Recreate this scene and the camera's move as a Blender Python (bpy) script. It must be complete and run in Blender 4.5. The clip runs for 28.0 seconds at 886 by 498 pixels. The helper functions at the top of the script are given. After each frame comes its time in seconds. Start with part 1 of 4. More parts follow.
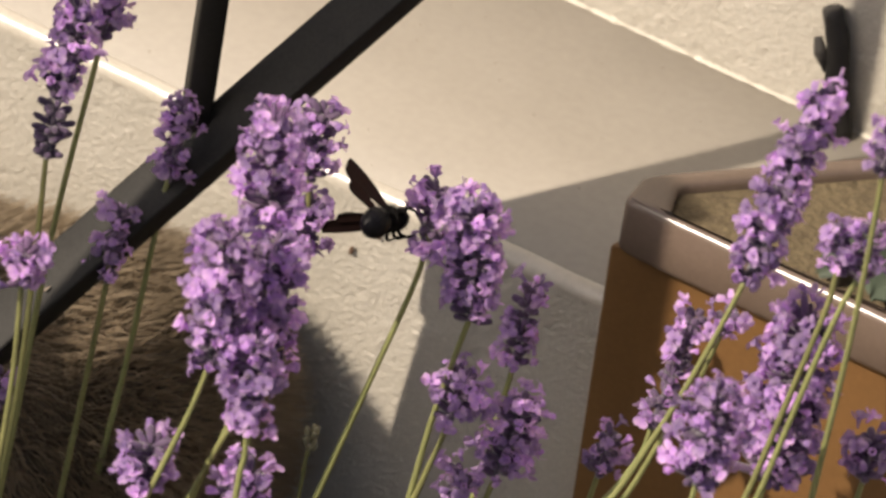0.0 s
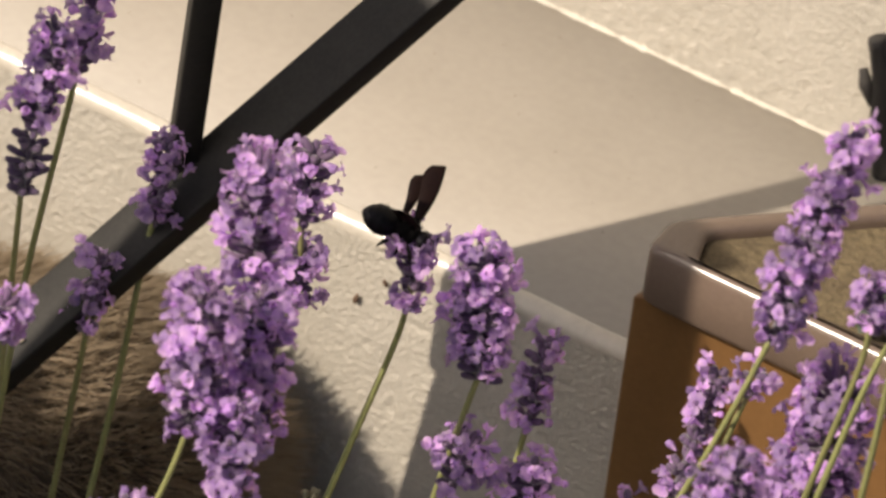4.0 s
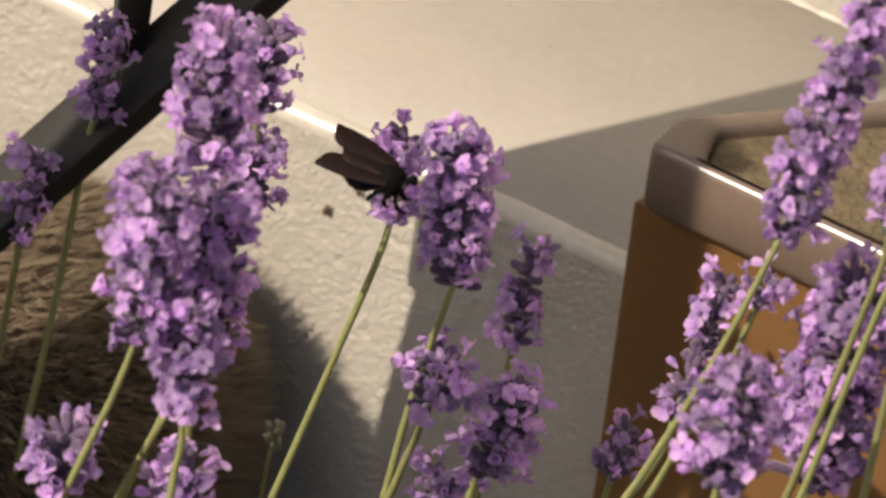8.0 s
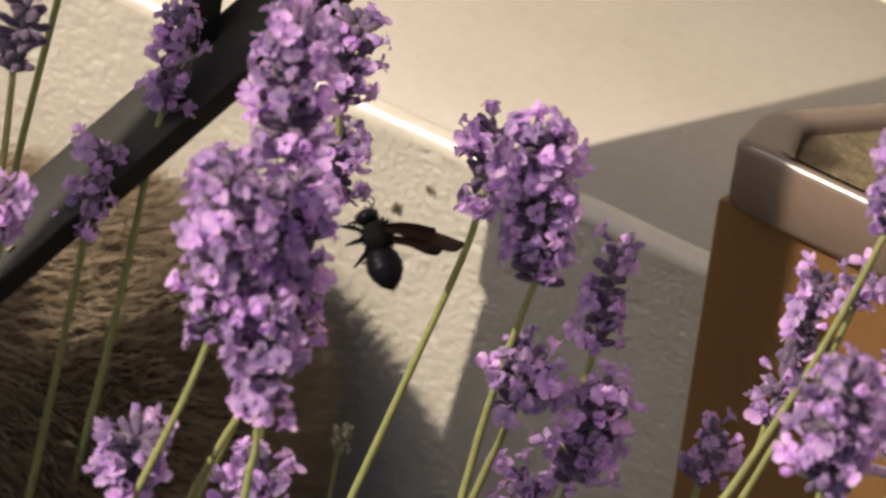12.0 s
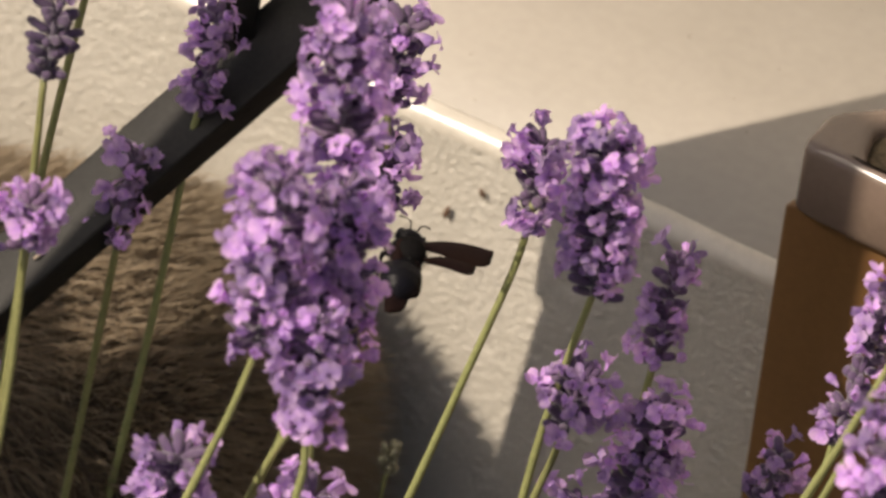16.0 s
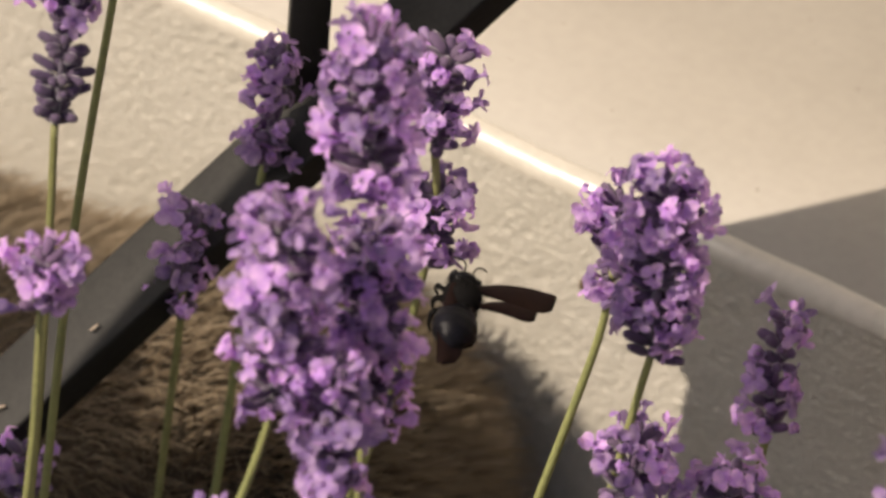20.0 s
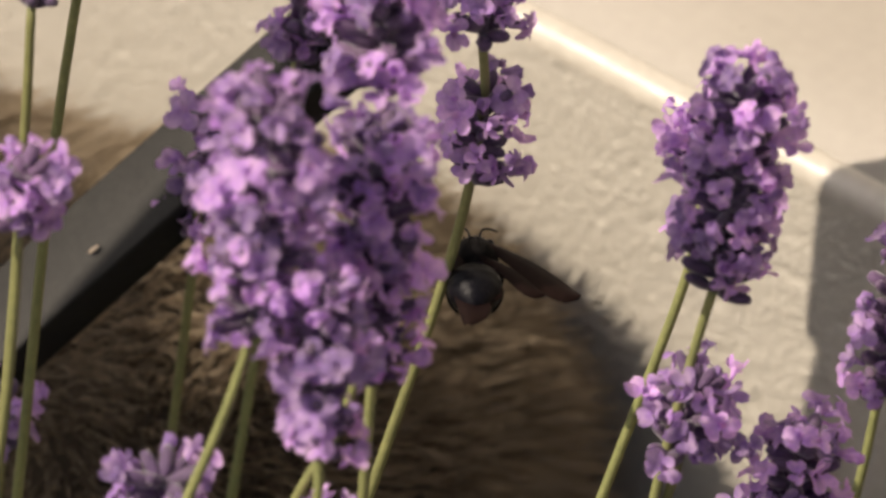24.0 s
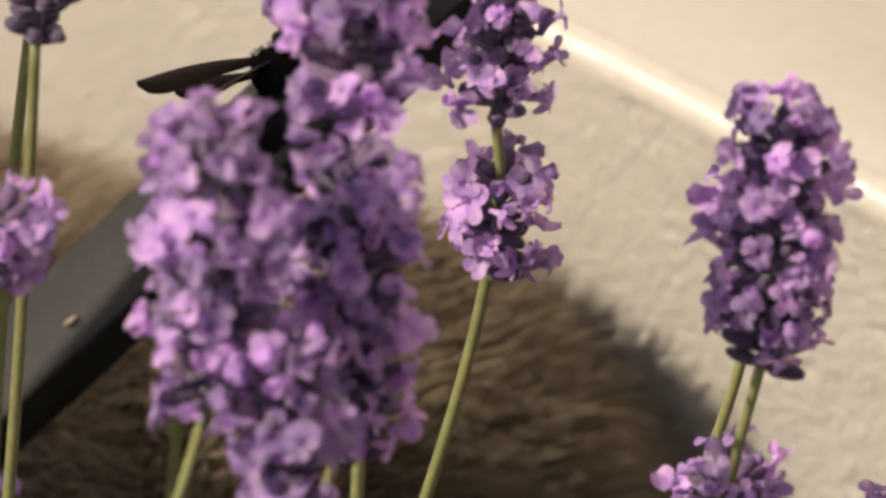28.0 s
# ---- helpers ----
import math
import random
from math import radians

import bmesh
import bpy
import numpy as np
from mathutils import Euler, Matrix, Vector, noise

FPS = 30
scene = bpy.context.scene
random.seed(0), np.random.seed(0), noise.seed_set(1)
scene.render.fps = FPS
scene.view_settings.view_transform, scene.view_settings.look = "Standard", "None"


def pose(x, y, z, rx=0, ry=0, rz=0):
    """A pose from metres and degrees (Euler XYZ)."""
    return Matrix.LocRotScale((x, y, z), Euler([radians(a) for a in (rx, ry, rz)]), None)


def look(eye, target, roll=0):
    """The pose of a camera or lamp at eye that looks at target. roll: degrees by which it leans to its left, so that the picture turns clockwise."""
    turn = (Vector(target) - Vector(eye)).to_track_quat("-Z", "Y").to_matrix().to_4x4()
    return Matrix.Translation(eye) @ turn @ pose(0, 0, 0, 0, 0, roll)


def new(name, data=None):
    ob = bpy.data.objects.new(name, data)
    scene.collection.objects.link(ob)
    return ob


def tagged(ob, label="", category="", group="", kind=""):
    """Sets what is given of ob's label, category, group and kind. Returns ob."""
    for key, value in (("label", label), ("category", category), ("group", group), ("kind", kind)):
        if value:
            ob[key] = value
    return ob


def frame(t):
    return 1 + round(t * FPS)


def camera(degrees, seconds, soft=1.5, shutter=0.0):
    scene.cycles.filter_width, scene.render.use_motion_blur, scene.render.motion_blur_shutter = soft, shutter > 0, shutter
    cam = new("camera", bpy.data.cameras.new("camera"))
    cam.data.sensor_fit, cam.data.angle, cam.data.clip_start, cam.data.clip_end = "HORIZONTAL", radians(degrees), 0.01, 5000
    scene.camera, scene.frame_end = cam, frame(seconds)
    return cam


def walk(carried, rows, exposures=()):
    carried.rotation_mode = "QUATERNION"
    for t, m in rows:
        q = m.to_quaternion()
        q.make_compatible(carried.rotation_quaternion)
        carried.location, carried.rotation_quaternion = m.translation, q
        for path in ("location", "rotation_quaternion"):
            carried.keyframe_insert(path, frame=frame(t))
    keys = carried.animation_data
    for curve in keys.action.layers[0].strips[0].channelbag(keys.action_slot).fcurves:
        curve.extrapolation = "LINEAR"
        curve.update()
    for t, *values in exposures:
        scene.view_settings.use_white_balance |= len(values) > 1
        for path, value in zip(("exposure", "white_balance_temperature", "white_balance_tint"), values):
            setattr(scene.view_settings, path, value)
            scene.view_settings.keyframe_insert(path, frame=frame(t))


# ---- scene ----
# ---- camera ----
cam = camera(3.0, 28.0, soft=2.9)
PATH = [
    (0, pose(0.01318, -3.60976, 2.83273, 54.4348, -7.3976, 5.1044)),
    (0.5, pose(0.02637, -3.61595, 2.84024, 54.4482, -7.1810, 5.1543)),
    (1, pose(0.03322, -3.60876, 2.84355, 54.3988, -7.2050, 5.2981)),
    (1.5, pose(0.03855, -3.59358, 2.82821, 54.4112, -7.3404, 5.4675)),
    (2, pose(0.03624, -3.53793, 2.79050, 54.3819, -7.5014, 5.5559)),
    (2.5, pose(0.03587, -3.48747, 2.75701, 54.3159, -7.5102, 5.5786)),
    (3, pose(0.05293, -3.42582, 2.71188, 54.3320, -7.1917, 5.6825)),
    (3.5, pose(0.05600, -3.37325, 2.68627, 54.2740, -7.1514, 5.7377)),
    (5.5, pose(0.06719, -3.15723, 2.55338, 54.0472, -7.1609, 6.0904)),
    (6, pose(0.07470, -3.12515, 2.50676, 54.2519, -7.0234, 6.0311)),
    (6.5, pose(0.09012, -3.08178, 2.46475, 54.3846, -6.8454, 6.1091)),
    (7, pose(0.09943, -3.04831, 2.43337, 54.4591, -6.7796, 6.1863)),
    (7.5, pose(0.09258, -3.01916, 2.40290, 54.5500, -6.8795, 6.1361)),
    (8, pose(0.09328, -2.99034, 2.37536, 54.6161, -6.8288, 6.1248)),
    (8.5, pose(0.09065, -2.95343, 2.34692, 54.6432, -6.8829, 6.1452)),
    (9, pose(0.08182, -2.92711, 2.33756, 54.5911, -7.1094, 6.1726)),
    (9.5, pose(0.07908, -2.89882, 2.31134, 54.6207, -7.2253, 6.1777)),
    (10, pose(0.07073, -2.89903, 2.30967, 54.6588, -7.3560, 6.1251)),
    (10.5, pose(0.06455, -2.89944, 2.30828, 54.6529, -7.3609, 6.0327)),
    (11, pose(0.04843, -2.90750, 2.30489, 54.7529, -7.4198, 5.8307)),
    (11.5, pose(0.03601, -2.90730, 2.30142, 54.7958, -7.5874, 5.7726)),
    (12, pose(0.03999, -2.90910, 2.29085, 54.8856, -7.4077, 5.7580)),
    (12.5, pose(0.03234, -2.89705, 2.29009, 54.7774, -7.5471, 5.7254)),
    (14.5, pose(0.04714, -2.84903, 2.27311, 54.5746, -7.2584, 6.0182)),
    (15, pose(0.04810, -2.80975, 2.25138, 54.5351, -7.1918, 6.0530)),
    (15.5, pose(0.05137, -2.78691, 2.23116, 54.5892, -7.0771, 6.0426)),
    (16, pose(0.05800, -2.75467, 2.20081, 54.6680, -7.0936, 6.2151)),
    (16.5, pose(0.08314, -2.72272, 2.17270, 54.8467, -6.5202, 6.3748)),
    (17, pose(0.11553, -2.69576, 2.15902, 54.8073, -5.9328, 6.7214)),
    (17.5, pose(0.15296, -2.65236, 2.13122, 54.8297, -5.3960, 7.3270)),
    (18, pose(0.18361, -2.63994, 2.10885, 55.0853, -5.0326, 7.7803)),
    (18.5, pose(0.21391, -2.61771, 2.08279, 55.2926, -4.6914, 8.2842)),
    (19, pose(0.25636, -2.58054, 2.05944, 55.4423, -4.2079, 9.0177)),
    (19.5, pose(0.28015, -2.54836, 2.03683, 55.5444, -3.9269, 9.5198)),
    (20, pose(0.31713, -2.51329, 2.00646, 55.7166, -3.4719, 10.1564)),
    (20.5, pose(0.34525, -2.48882, 1.96582, 56.0881, -3.0260, 10.6276)),
    (21, pose(0.37026, -2.46595, 1.92542, 56.4847, -2.7245, 11.1388)),
    (21.5, pose(0.39026, -2.40901, 1.88460, 56.4992, -3.0367, 12.0561)),
    (23.5, pose(0.42188, -2.23794, 1.75276, 56.9826, -2.9459, 13.5237)),
    (24, pose(0.39515, -2.13961, 1.70506, 56.5591, -3.3786, 13.7356)),
    (24.5, pose(0.39741, -2.10944, 1.68710, 56.5826, -2.7207, 13.5386)),
    (25, pose(0.40075, -2.07066, 1.65987, 56.6306, -2.2217, 13.5599)),
    (25.5, pose(0.41249, -2.02632, 1.62411, 56.7865, -2.1891, 14.0865)),
    (26, pose(0.42049, -1.99070, 1.59923, 56.8369, -2.2293, 14.5157)),
    (26.5, pose(0.43287, -1.96316, 1.58558, 56.8085, -2.3568, 15.1103)),
    (27, pose(0.42531, -1.91873, 1.55912, 56.8669, -1.9986, 14.9871)),
    (27.5, pose(0.42225, -1.87768, 1.54834, 56.5999, -1.7795, 15.1385)),
    (28, pose(0.41470, -1.84290, 1.53750, 56.3883, -1.6433, 15.1889)),
]
walk(cam, PATH)
focus = new("focus_point")
focus.location = (0.02, -0.125, 0.36)
cam.data.dof.use_dof = True
cam.data.dof.focus_object = focus
cam.data.dof.aperture_fstop = 35

# ---- world, sun, exposure ----
SUN = Vector((-0.909, -0.663, 1.0)).normalized()
sky_world = bpy.data.worlds.new("sky")
scene.world = sky_world
sky_world.use_nodes = True
_nt = sky_world.node_tree
_bg = _nt.nodes["Background"]
_sky = _nt.nodes.new("ShaderNodeTexSky")
_sky.sky_type = "NISHITA"
_sky.sun_disc = False
_sky.air_density = 0.7
_sky.dust_density = 4.0
_sky.ozone_density = 0.6
_sky.sun_elevation = math.asin(SUN.z)
_sky.sun_rotation = math.atan2(SUN.x, SUN.y)
_nt.links.new(_sky.outputs["Color"], _bg.inputs["Color"])
_bg.inputs["Strength"].default_value = 0.064
sun = new("sun", bpy.data.lights.new("sun", "SUN"))
sun.data.energy = 3.45
sun.data.angle = radians(0.53)
sun.data.color = (1.0, 0.86, 0.71)
sun.matrix_world = look(SUN * 5, (0, 0, 0))
scene.view_settings.exposure = 0.68


# ---- materials ----
def mat(name, base, rough=0.6, metal=0.0, spec=0.5, var=0.12, scale=60.0, fine=600.0, bump=0.0, bump_scale=800.0,
        dist=0.0005, per_object=0.0, second=None, translucent=0.0, sheen=0.0, coat=0.0, blotch=0.5):
    """A Principled surface with colour variation at two scales, fine relief and an optional change from object to object."""
    m = bpy.data.materials.new(name)
    m.use_nodes = True
    t = m.node_tree
    n, l = t.nodes, t.links
    p = n["Principled BSDF"]
    p.inputs["Roughness"].default_value = rough
    p.inputs["Metallic"].default_value = metal
    p.inputs["Specular IOR Level"].default_value = spec
    p.inputs["Coat Weight"].default_value = coat
    p.inputs["Sheen Weight"].default_value = sheen
    co = n.new("ShaderNodeTexCoord")
    big, small = n.new("ShaderNodeTexNoise"), n.new("ShaderNodeTexNoise")
    big.inputs["Scale"].default_value, small.inputs["Scale"].default_value = scale, fine
    big.inputs["Detail"].default_value, small.inputs["Detail"].default_value = 4, 3
    for q in (big, small):
        l.new(co.outputs["Object"], q.inputs["Vector"])
    mix = n.new("ShaderNodeMix")
    mix.data_type = "RGBA"
    mix.inputs["A"].default_value = (*base, 1)
    mix.inputs["B"].default_value = (*(second or [c * 0.6 for c in base]), 1)
    ramp = n.new("ShaderNodeMapRange")
    ramp.inputs["From Min"].default_value, ramp.inputs["From Max"].default_value = 0.35, 0.7
    ramp.inputs["To Max"].default_value = blotch
    l.new(big.outputs["Fac"], ramp.inputs["Value"])
    l.new(ramp.outputs["Result"], mix.inputs["Factor"])
    hsv = n.new("ShaderNodeHueSaturation")
    l.new(mix.outputs["Result"], hsv.inputs["Color"])
    val = n.new("ShaderNodeMapRange")
    val.inputs["From Min"].default_value, val.inputs["From Max"].default_value = 0.25, 0.75
    val.inputs["To Min"].default_value, val.inputs["To Max"].default_value = 1 - var, 1 + var
    l.new(small.outputs["Fac"], val.inputs["Value"])
    if per_object:
        info = n.new("ShaderNodeObjectInfo")
        r2 = n.new("ShaderNodeMapRange")
        r2.inputs["To Min"].default_value, r2.inputs["To Max"].default_value = 1 - per_object, 1 + per_object
        l.new(info.outputs["Random"], r2.inputs["Value"])
        mul = n.new("ShaderNodeMath")
        mul.operation = "MULTIPLY"
        l.new(val.outputs["Result"], mul.inputs[0])
        l.new(r2.outputs["Result"], mul.inputs[1])
        l.new(mul.outputs["Value"], hsv.inputs["Value"])
        hue = n.new("ShaderNodeMapRange")
        hue.inputs["To Min"].default_value, hue.inputs["To Max"].default_value = 0.5 - per_object * 0.05, 0.5 + per_object * 0.05
        l.new(info.outputs["Random"], hue.inputs["Value"])
        l.new(hue.outputs["Result"], hsv.inputs["Hue"])
    else:
        l.new(val.outputs["Result"], hsv.inputs["Value"])
    l.new(hsv.outputs["Color"], p.inputs["Base Color"])
    if bump:
        bt = n.new("ShaderNodeTexNoise")
        bt.inputs["Scale"].default_value, bt.inputs["Detail"].default_value = bump_scale, 5
        l.new(co.outputs["Object"], bt.inputs["Vector"])
        b = n.new("ShaderNodeBump")
        b.inputs["Strength"].default_value, b.inputs["Distance"].default_value = bump, dist
        l.new(bt.outputs["Fac"], b.inputs["Height"])
        l.new(b.outputs["Normal"], p.inputs["Normal"])
    if translucent:
        tr = n.new("ShaderNodeBsdfTranslucent")
        l.new(hsv.outputs["Color"], tr.inputs["Color"])
        ms = n.new("ShaderNodeMixShader")
        ms.inputs["Fac"].default_value = translucent
        l.new(p.outputs["BSDF"], ms.inputs[1])
        l.new(tr.outputs["BSDF"], ms.inputs[2])
        l.new(ms.outputs["Shader"], n["Material Output"].inputs["Surface"])
    return m


STUCCO = mat("stucco", (0.44, 0.41, 0.352), rough=0.5, spec=0.5, second=(0.39, 0.36, 0.30), scale=28, fine=900, var=0.10, bump=0.9, bump_scale=900, dist=0.0006)
CEMENT = mat("smooth_cement", (0.345, 0.315, 0.270), rough=0.55, spec=0.35, second=(0.300, 0.271, 0.227), scale=26, fine=350, var=0.05, bump=0.25, bump_scale=160, dist=0.0006)
# glossy cement of the ledge nose, part of its highlight put into the colour
NOSE = mat("nose_highlight", (0.48, 0.445, 0.38), rough=0.28, spec=0.7, second=(0.42, 0.385, 0.32), scale=70, fine=500, var=0.08, bump=0.3, bump_scale=260, dist=0.0005)
BARK = mat("dark_bark", (0.028, 0.025, 0.022), rough=0.8, scale=150, fine=900, bump=0.6, bump_scale=500)
MORTAR = mat("mortar", (0.62, 0.58, 0.49), rough=0.6, spec=0.5, scale=90, fine=900, bump=0.6, bump_scale=500)
# railing's sunlit faces get this lighter grey, the shaded ones the black below
LIT_IRON = mat("sunlit_iron", (0.021, 0.020, 0.018), rough=0.6, spec=0.25, second=(0.031, 0.029, 0.025), scale=120, fine=900, var=0.2, bump=0.25, bump_scale=700)
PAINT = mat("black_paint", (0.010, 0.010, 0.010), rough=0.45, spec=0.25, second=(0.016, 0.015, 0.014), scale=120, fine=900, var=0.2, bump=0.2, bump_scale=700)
CHIP = mat("worn_paint", (0.30, 0.24, 0.18), rough=0.6, scale=300, fine=900)
POT_RIM = mat("brown_rim", (0.150, 0.110, 0.085), rough=0.25, spec=0.7, second=(0.125, 0.090, 0.068), scale=40, fine=700, var=0.06, bump=0.1, bump_scale=400)
POT_SIDE = mat("orange_brown_side", (0.17, 0.088, 0.032), rough=0.5, spec=0.3, second=(0.125, 0.068, 0.027), scale=30, fine=600, var=0.08)
SOIL = mat("dry_soil", (0.13, 0.10, 0.055), rough=0.95, second=(0.07, 0.05, 0.03), scale=140, fine=900, var=0.3, bump=1.0, bump_scale=300, dist=0.002)
EARTH = mat("earth", (0.075, 0.06, 0.04), rough=0.95, second=(0.07, 0.06, 0.04), scale=9, fine=120, var=0.25, bump=0.8, bump_scale=60, dist=0.004)
STEM = mat("lavender_stem", (0.22, 0.225, 0.085), rough=0.6, second=(0.14, 0.15, 0.06), scale=120, fine=900, var=0.15, per_object=0.15)
CALYX = mat("calyx", (0.085, 0.043, 0.115), rough=0.75, second=(0.09, 0.07, 0.075), scale=160, fine=1500, var=0.25, per_object=0.25, sheen=0.3)
PETAL = mat("petal", (0.45, 0.265, 0.64), rough=0.7, spec=0.2, second=(0.76, 0.56, 0.78), scale=420, fine=1500, var=0.14, per_object=0.40, blotch=0.8, translucent=0.55, sheen=0.2)
DRY = mat("dry_bract", (0.13, 0.075, 0.045), rough=0.8, scale=200, fine=900)
BUD = mat("pale_bud", (0.26, 0.24, 0.15), rough=0.8, second=(0.18, 0.17, 0.10), scale=300, fine=1200)
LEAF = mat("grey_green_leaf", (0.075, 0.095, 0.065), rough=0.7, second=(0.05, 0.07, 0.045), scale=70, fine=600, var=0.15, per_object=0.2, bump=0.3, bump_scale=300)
# the grey-green leaf again with shade put into its colour
SHADE_LEAF = mat("shaded_leaf", (0.038, 0.045, 0.034), rough=0.9, spec=0.2, second=(0.03, 0.035, 0.025), scale=70, fine=600, var=0.15)
FUR = mat("tabby_undercoat", (0.105, 0.083, 0.057), rough=0.9, spec=0.1, second=(0.050, 0.040, 0.028), scale=38, fine=500, var=0.2, blotch=0.9, sheen=0.2)
HAIRS = mat("tabby_hair", (0.36, 0.29, 0.205), rough=0.7, spec=0.12, second=(0.17, 0.135, 0.092), scale=30, fine=420, var=0.15, blotch=0.7, translucent=0.45)
GRIT = mat("grit", (0.19, 0.165, 0.13), rough=0.9, second=(0.28, 0.25, 0.20), scale=400, fine=900)
BEE = mat("black_chitin", (0.005, 0.005, 0.006), rough=0.36, spec=0.10, second=(0.007, 0.006, 0.011), scale=200, fine=1500, bump=0.4, bump_scale=2500, dist=0.0002)
HAIR = mat("black_hair", (0.006, 0.0055, 0.0055), rough=0.85, spec=0.08, scale=200, fine=1500)
WING = mat("smoky_wing", (0.013, 0.0065, 0.005), rough=0.5, spec=0.08, second=(0.010, 0.006, 0.008), scale=150, fine=900, var=0.2, translucent=0.12)


# ---- building helpers ----
def mesh_from(name, verts, faces, material, smooth=True):
    me = bpy.data.meshes.new(name)
    me.from_pydata([tuple(v) for v in verts], [], faces)
    me.materials.append(material)
    if smooth:
        me.shade_smooth()
    me.update()
    return me


def bm_mesh(name, bm, material, smooth=True):
    me = bpy.data.meshes.new(name)
    bm.normal_update()
    bm.to_mesh(me)
    bm.free()
    me.materials.append(material)
    if smooth:
        me.shade_smooth()
    return me


def part(name, me, parent, label="", m=None):
    ob = new(name, me)
    ob.parent = parent
    if m is not None:
        ob.matrix_basis = m
    if label:
        ob["label"] = label
    return ob


def tube(points, radii, sides=8, cap=True):
    """Vertices and faces of a round tube along points."""
    pts = [Vector(p) for p in points]
    vs, fs = [], []
    ref = Vector((0.31, 0.87, 0.21)).normalized()
    for i, p in enumerate(pts):
        d = (pts[min(i + 1, len(pts) - 1)] - pts[max(i - 1, 0)]).normalized()
        a = d.cross(ref).normalized()
        b = d.cross(a)
        for k in range(sides):
            th = 2 * math.pi * k / sides
            vs.append(p + (a * math.cos(th) + b * math.sin(th)) * radii[i])
    for i in range(len(pts) - 1):
        for k in range(sides):
            k2 = (k + 1) % sides
            fs.append((i * sides + k, i * sides + k2, (i + 1) * sides + k2, (i + 1) * sides + k))
    if cap:
        fs.append(tuple(range(sides - 1, -1, -1)))
        fs.append(tuple((len(pts) - 1) * sides + k for k in range(sides)))
    return vs, fs


def smooth_curve(points, n=6):
    """Points on a smooth line through the given ones."""
    p = [Vector(q) for q in points]
    p = [p[0] * 2 - p[1]] + p + [p[-1] * 2 - p[-2]]
    out = []
    for i in range(1, len(p) - 2):
        for k in range(n):
            t = k / n
            out.append(0.5 * (2 * p[i] + (p[i + 1] - p[i - 1]) * t + (2 * p[i - 1] - 5 * p[i] + 4 * p[i + 1] - p[i + 2]) * t * t
                              + (3 * p[i] - p[i - 1] - 3 * p[i + 1] + p[i + 2]) * t ** 3))
    out.append(p[-2])
    return out


def box(x0, x1, y0, y1, z0, z1, bevel=0.0, seg=2):
    bm = bmesh.new()
    bmesh.ops.create_cube(bm, size=1.0)
    for v in bm.verts:
        v.co = Vector((x0 + (v.co.x + 0.5) * (x1 - x0), y0 + (v.co.y + 0.5) * (y1 - y0), z0 + (v.co.z + 0.5) * (z1 - z0)))
    if bevel:
        bmesh.ops.bevel(bm, geom=bm.edges[:], offset=bevel, segments=seg, affect="EDGES", profile=0.6)
    return bm


# ---- the wall with its ledge; WALL: x along the wall, y into it, z up; the front face is y = 0 ----
WALL = Matrix.Rotation(math.atan2(-0.5, 1.0), 4, "Z")
LEDGE, DEPTH = 0.300, 0.1098


def stucco_sheet(name, x0, x1, z0, z1, step, y, amp, seed):
    """An upright rendered face with trowelled relief, on the plane y, facing -y."""
    nx, nz = int((x1 - x0) / step), int((z1 - z0) / step)
    vs, fs = [], []
    for j in range(nz + 1):
        for i in range(nx + 1):
            px, pz = x0 + (x1 - x0) * i / nx, z0 + (z1 - z0) * j / nz
            q = Vector((px, seed, pz))
            h = noise.noise(q * 900) * 0.42 + abs(noise.noise(q * 520 + Vector((7, 3, 1)))) * 0.75 - max(0.0, noise.noise(q * 260 + Vector((2, 9, 4))) - 0.32) * 1.6 + noise.noise(q * 130) * 0.22 + noise.noise(q * 30) * 0.4
            vs.append((px, y - amp * h, pz))
    for j in range(nz):
        for i in range(nx):
            a = j * (nx + 1) + i
            fs.append((a, a + 1, a + nx + 2, a + nx + 1))
    return mesh_from(name, vs, fs, STUCCO)


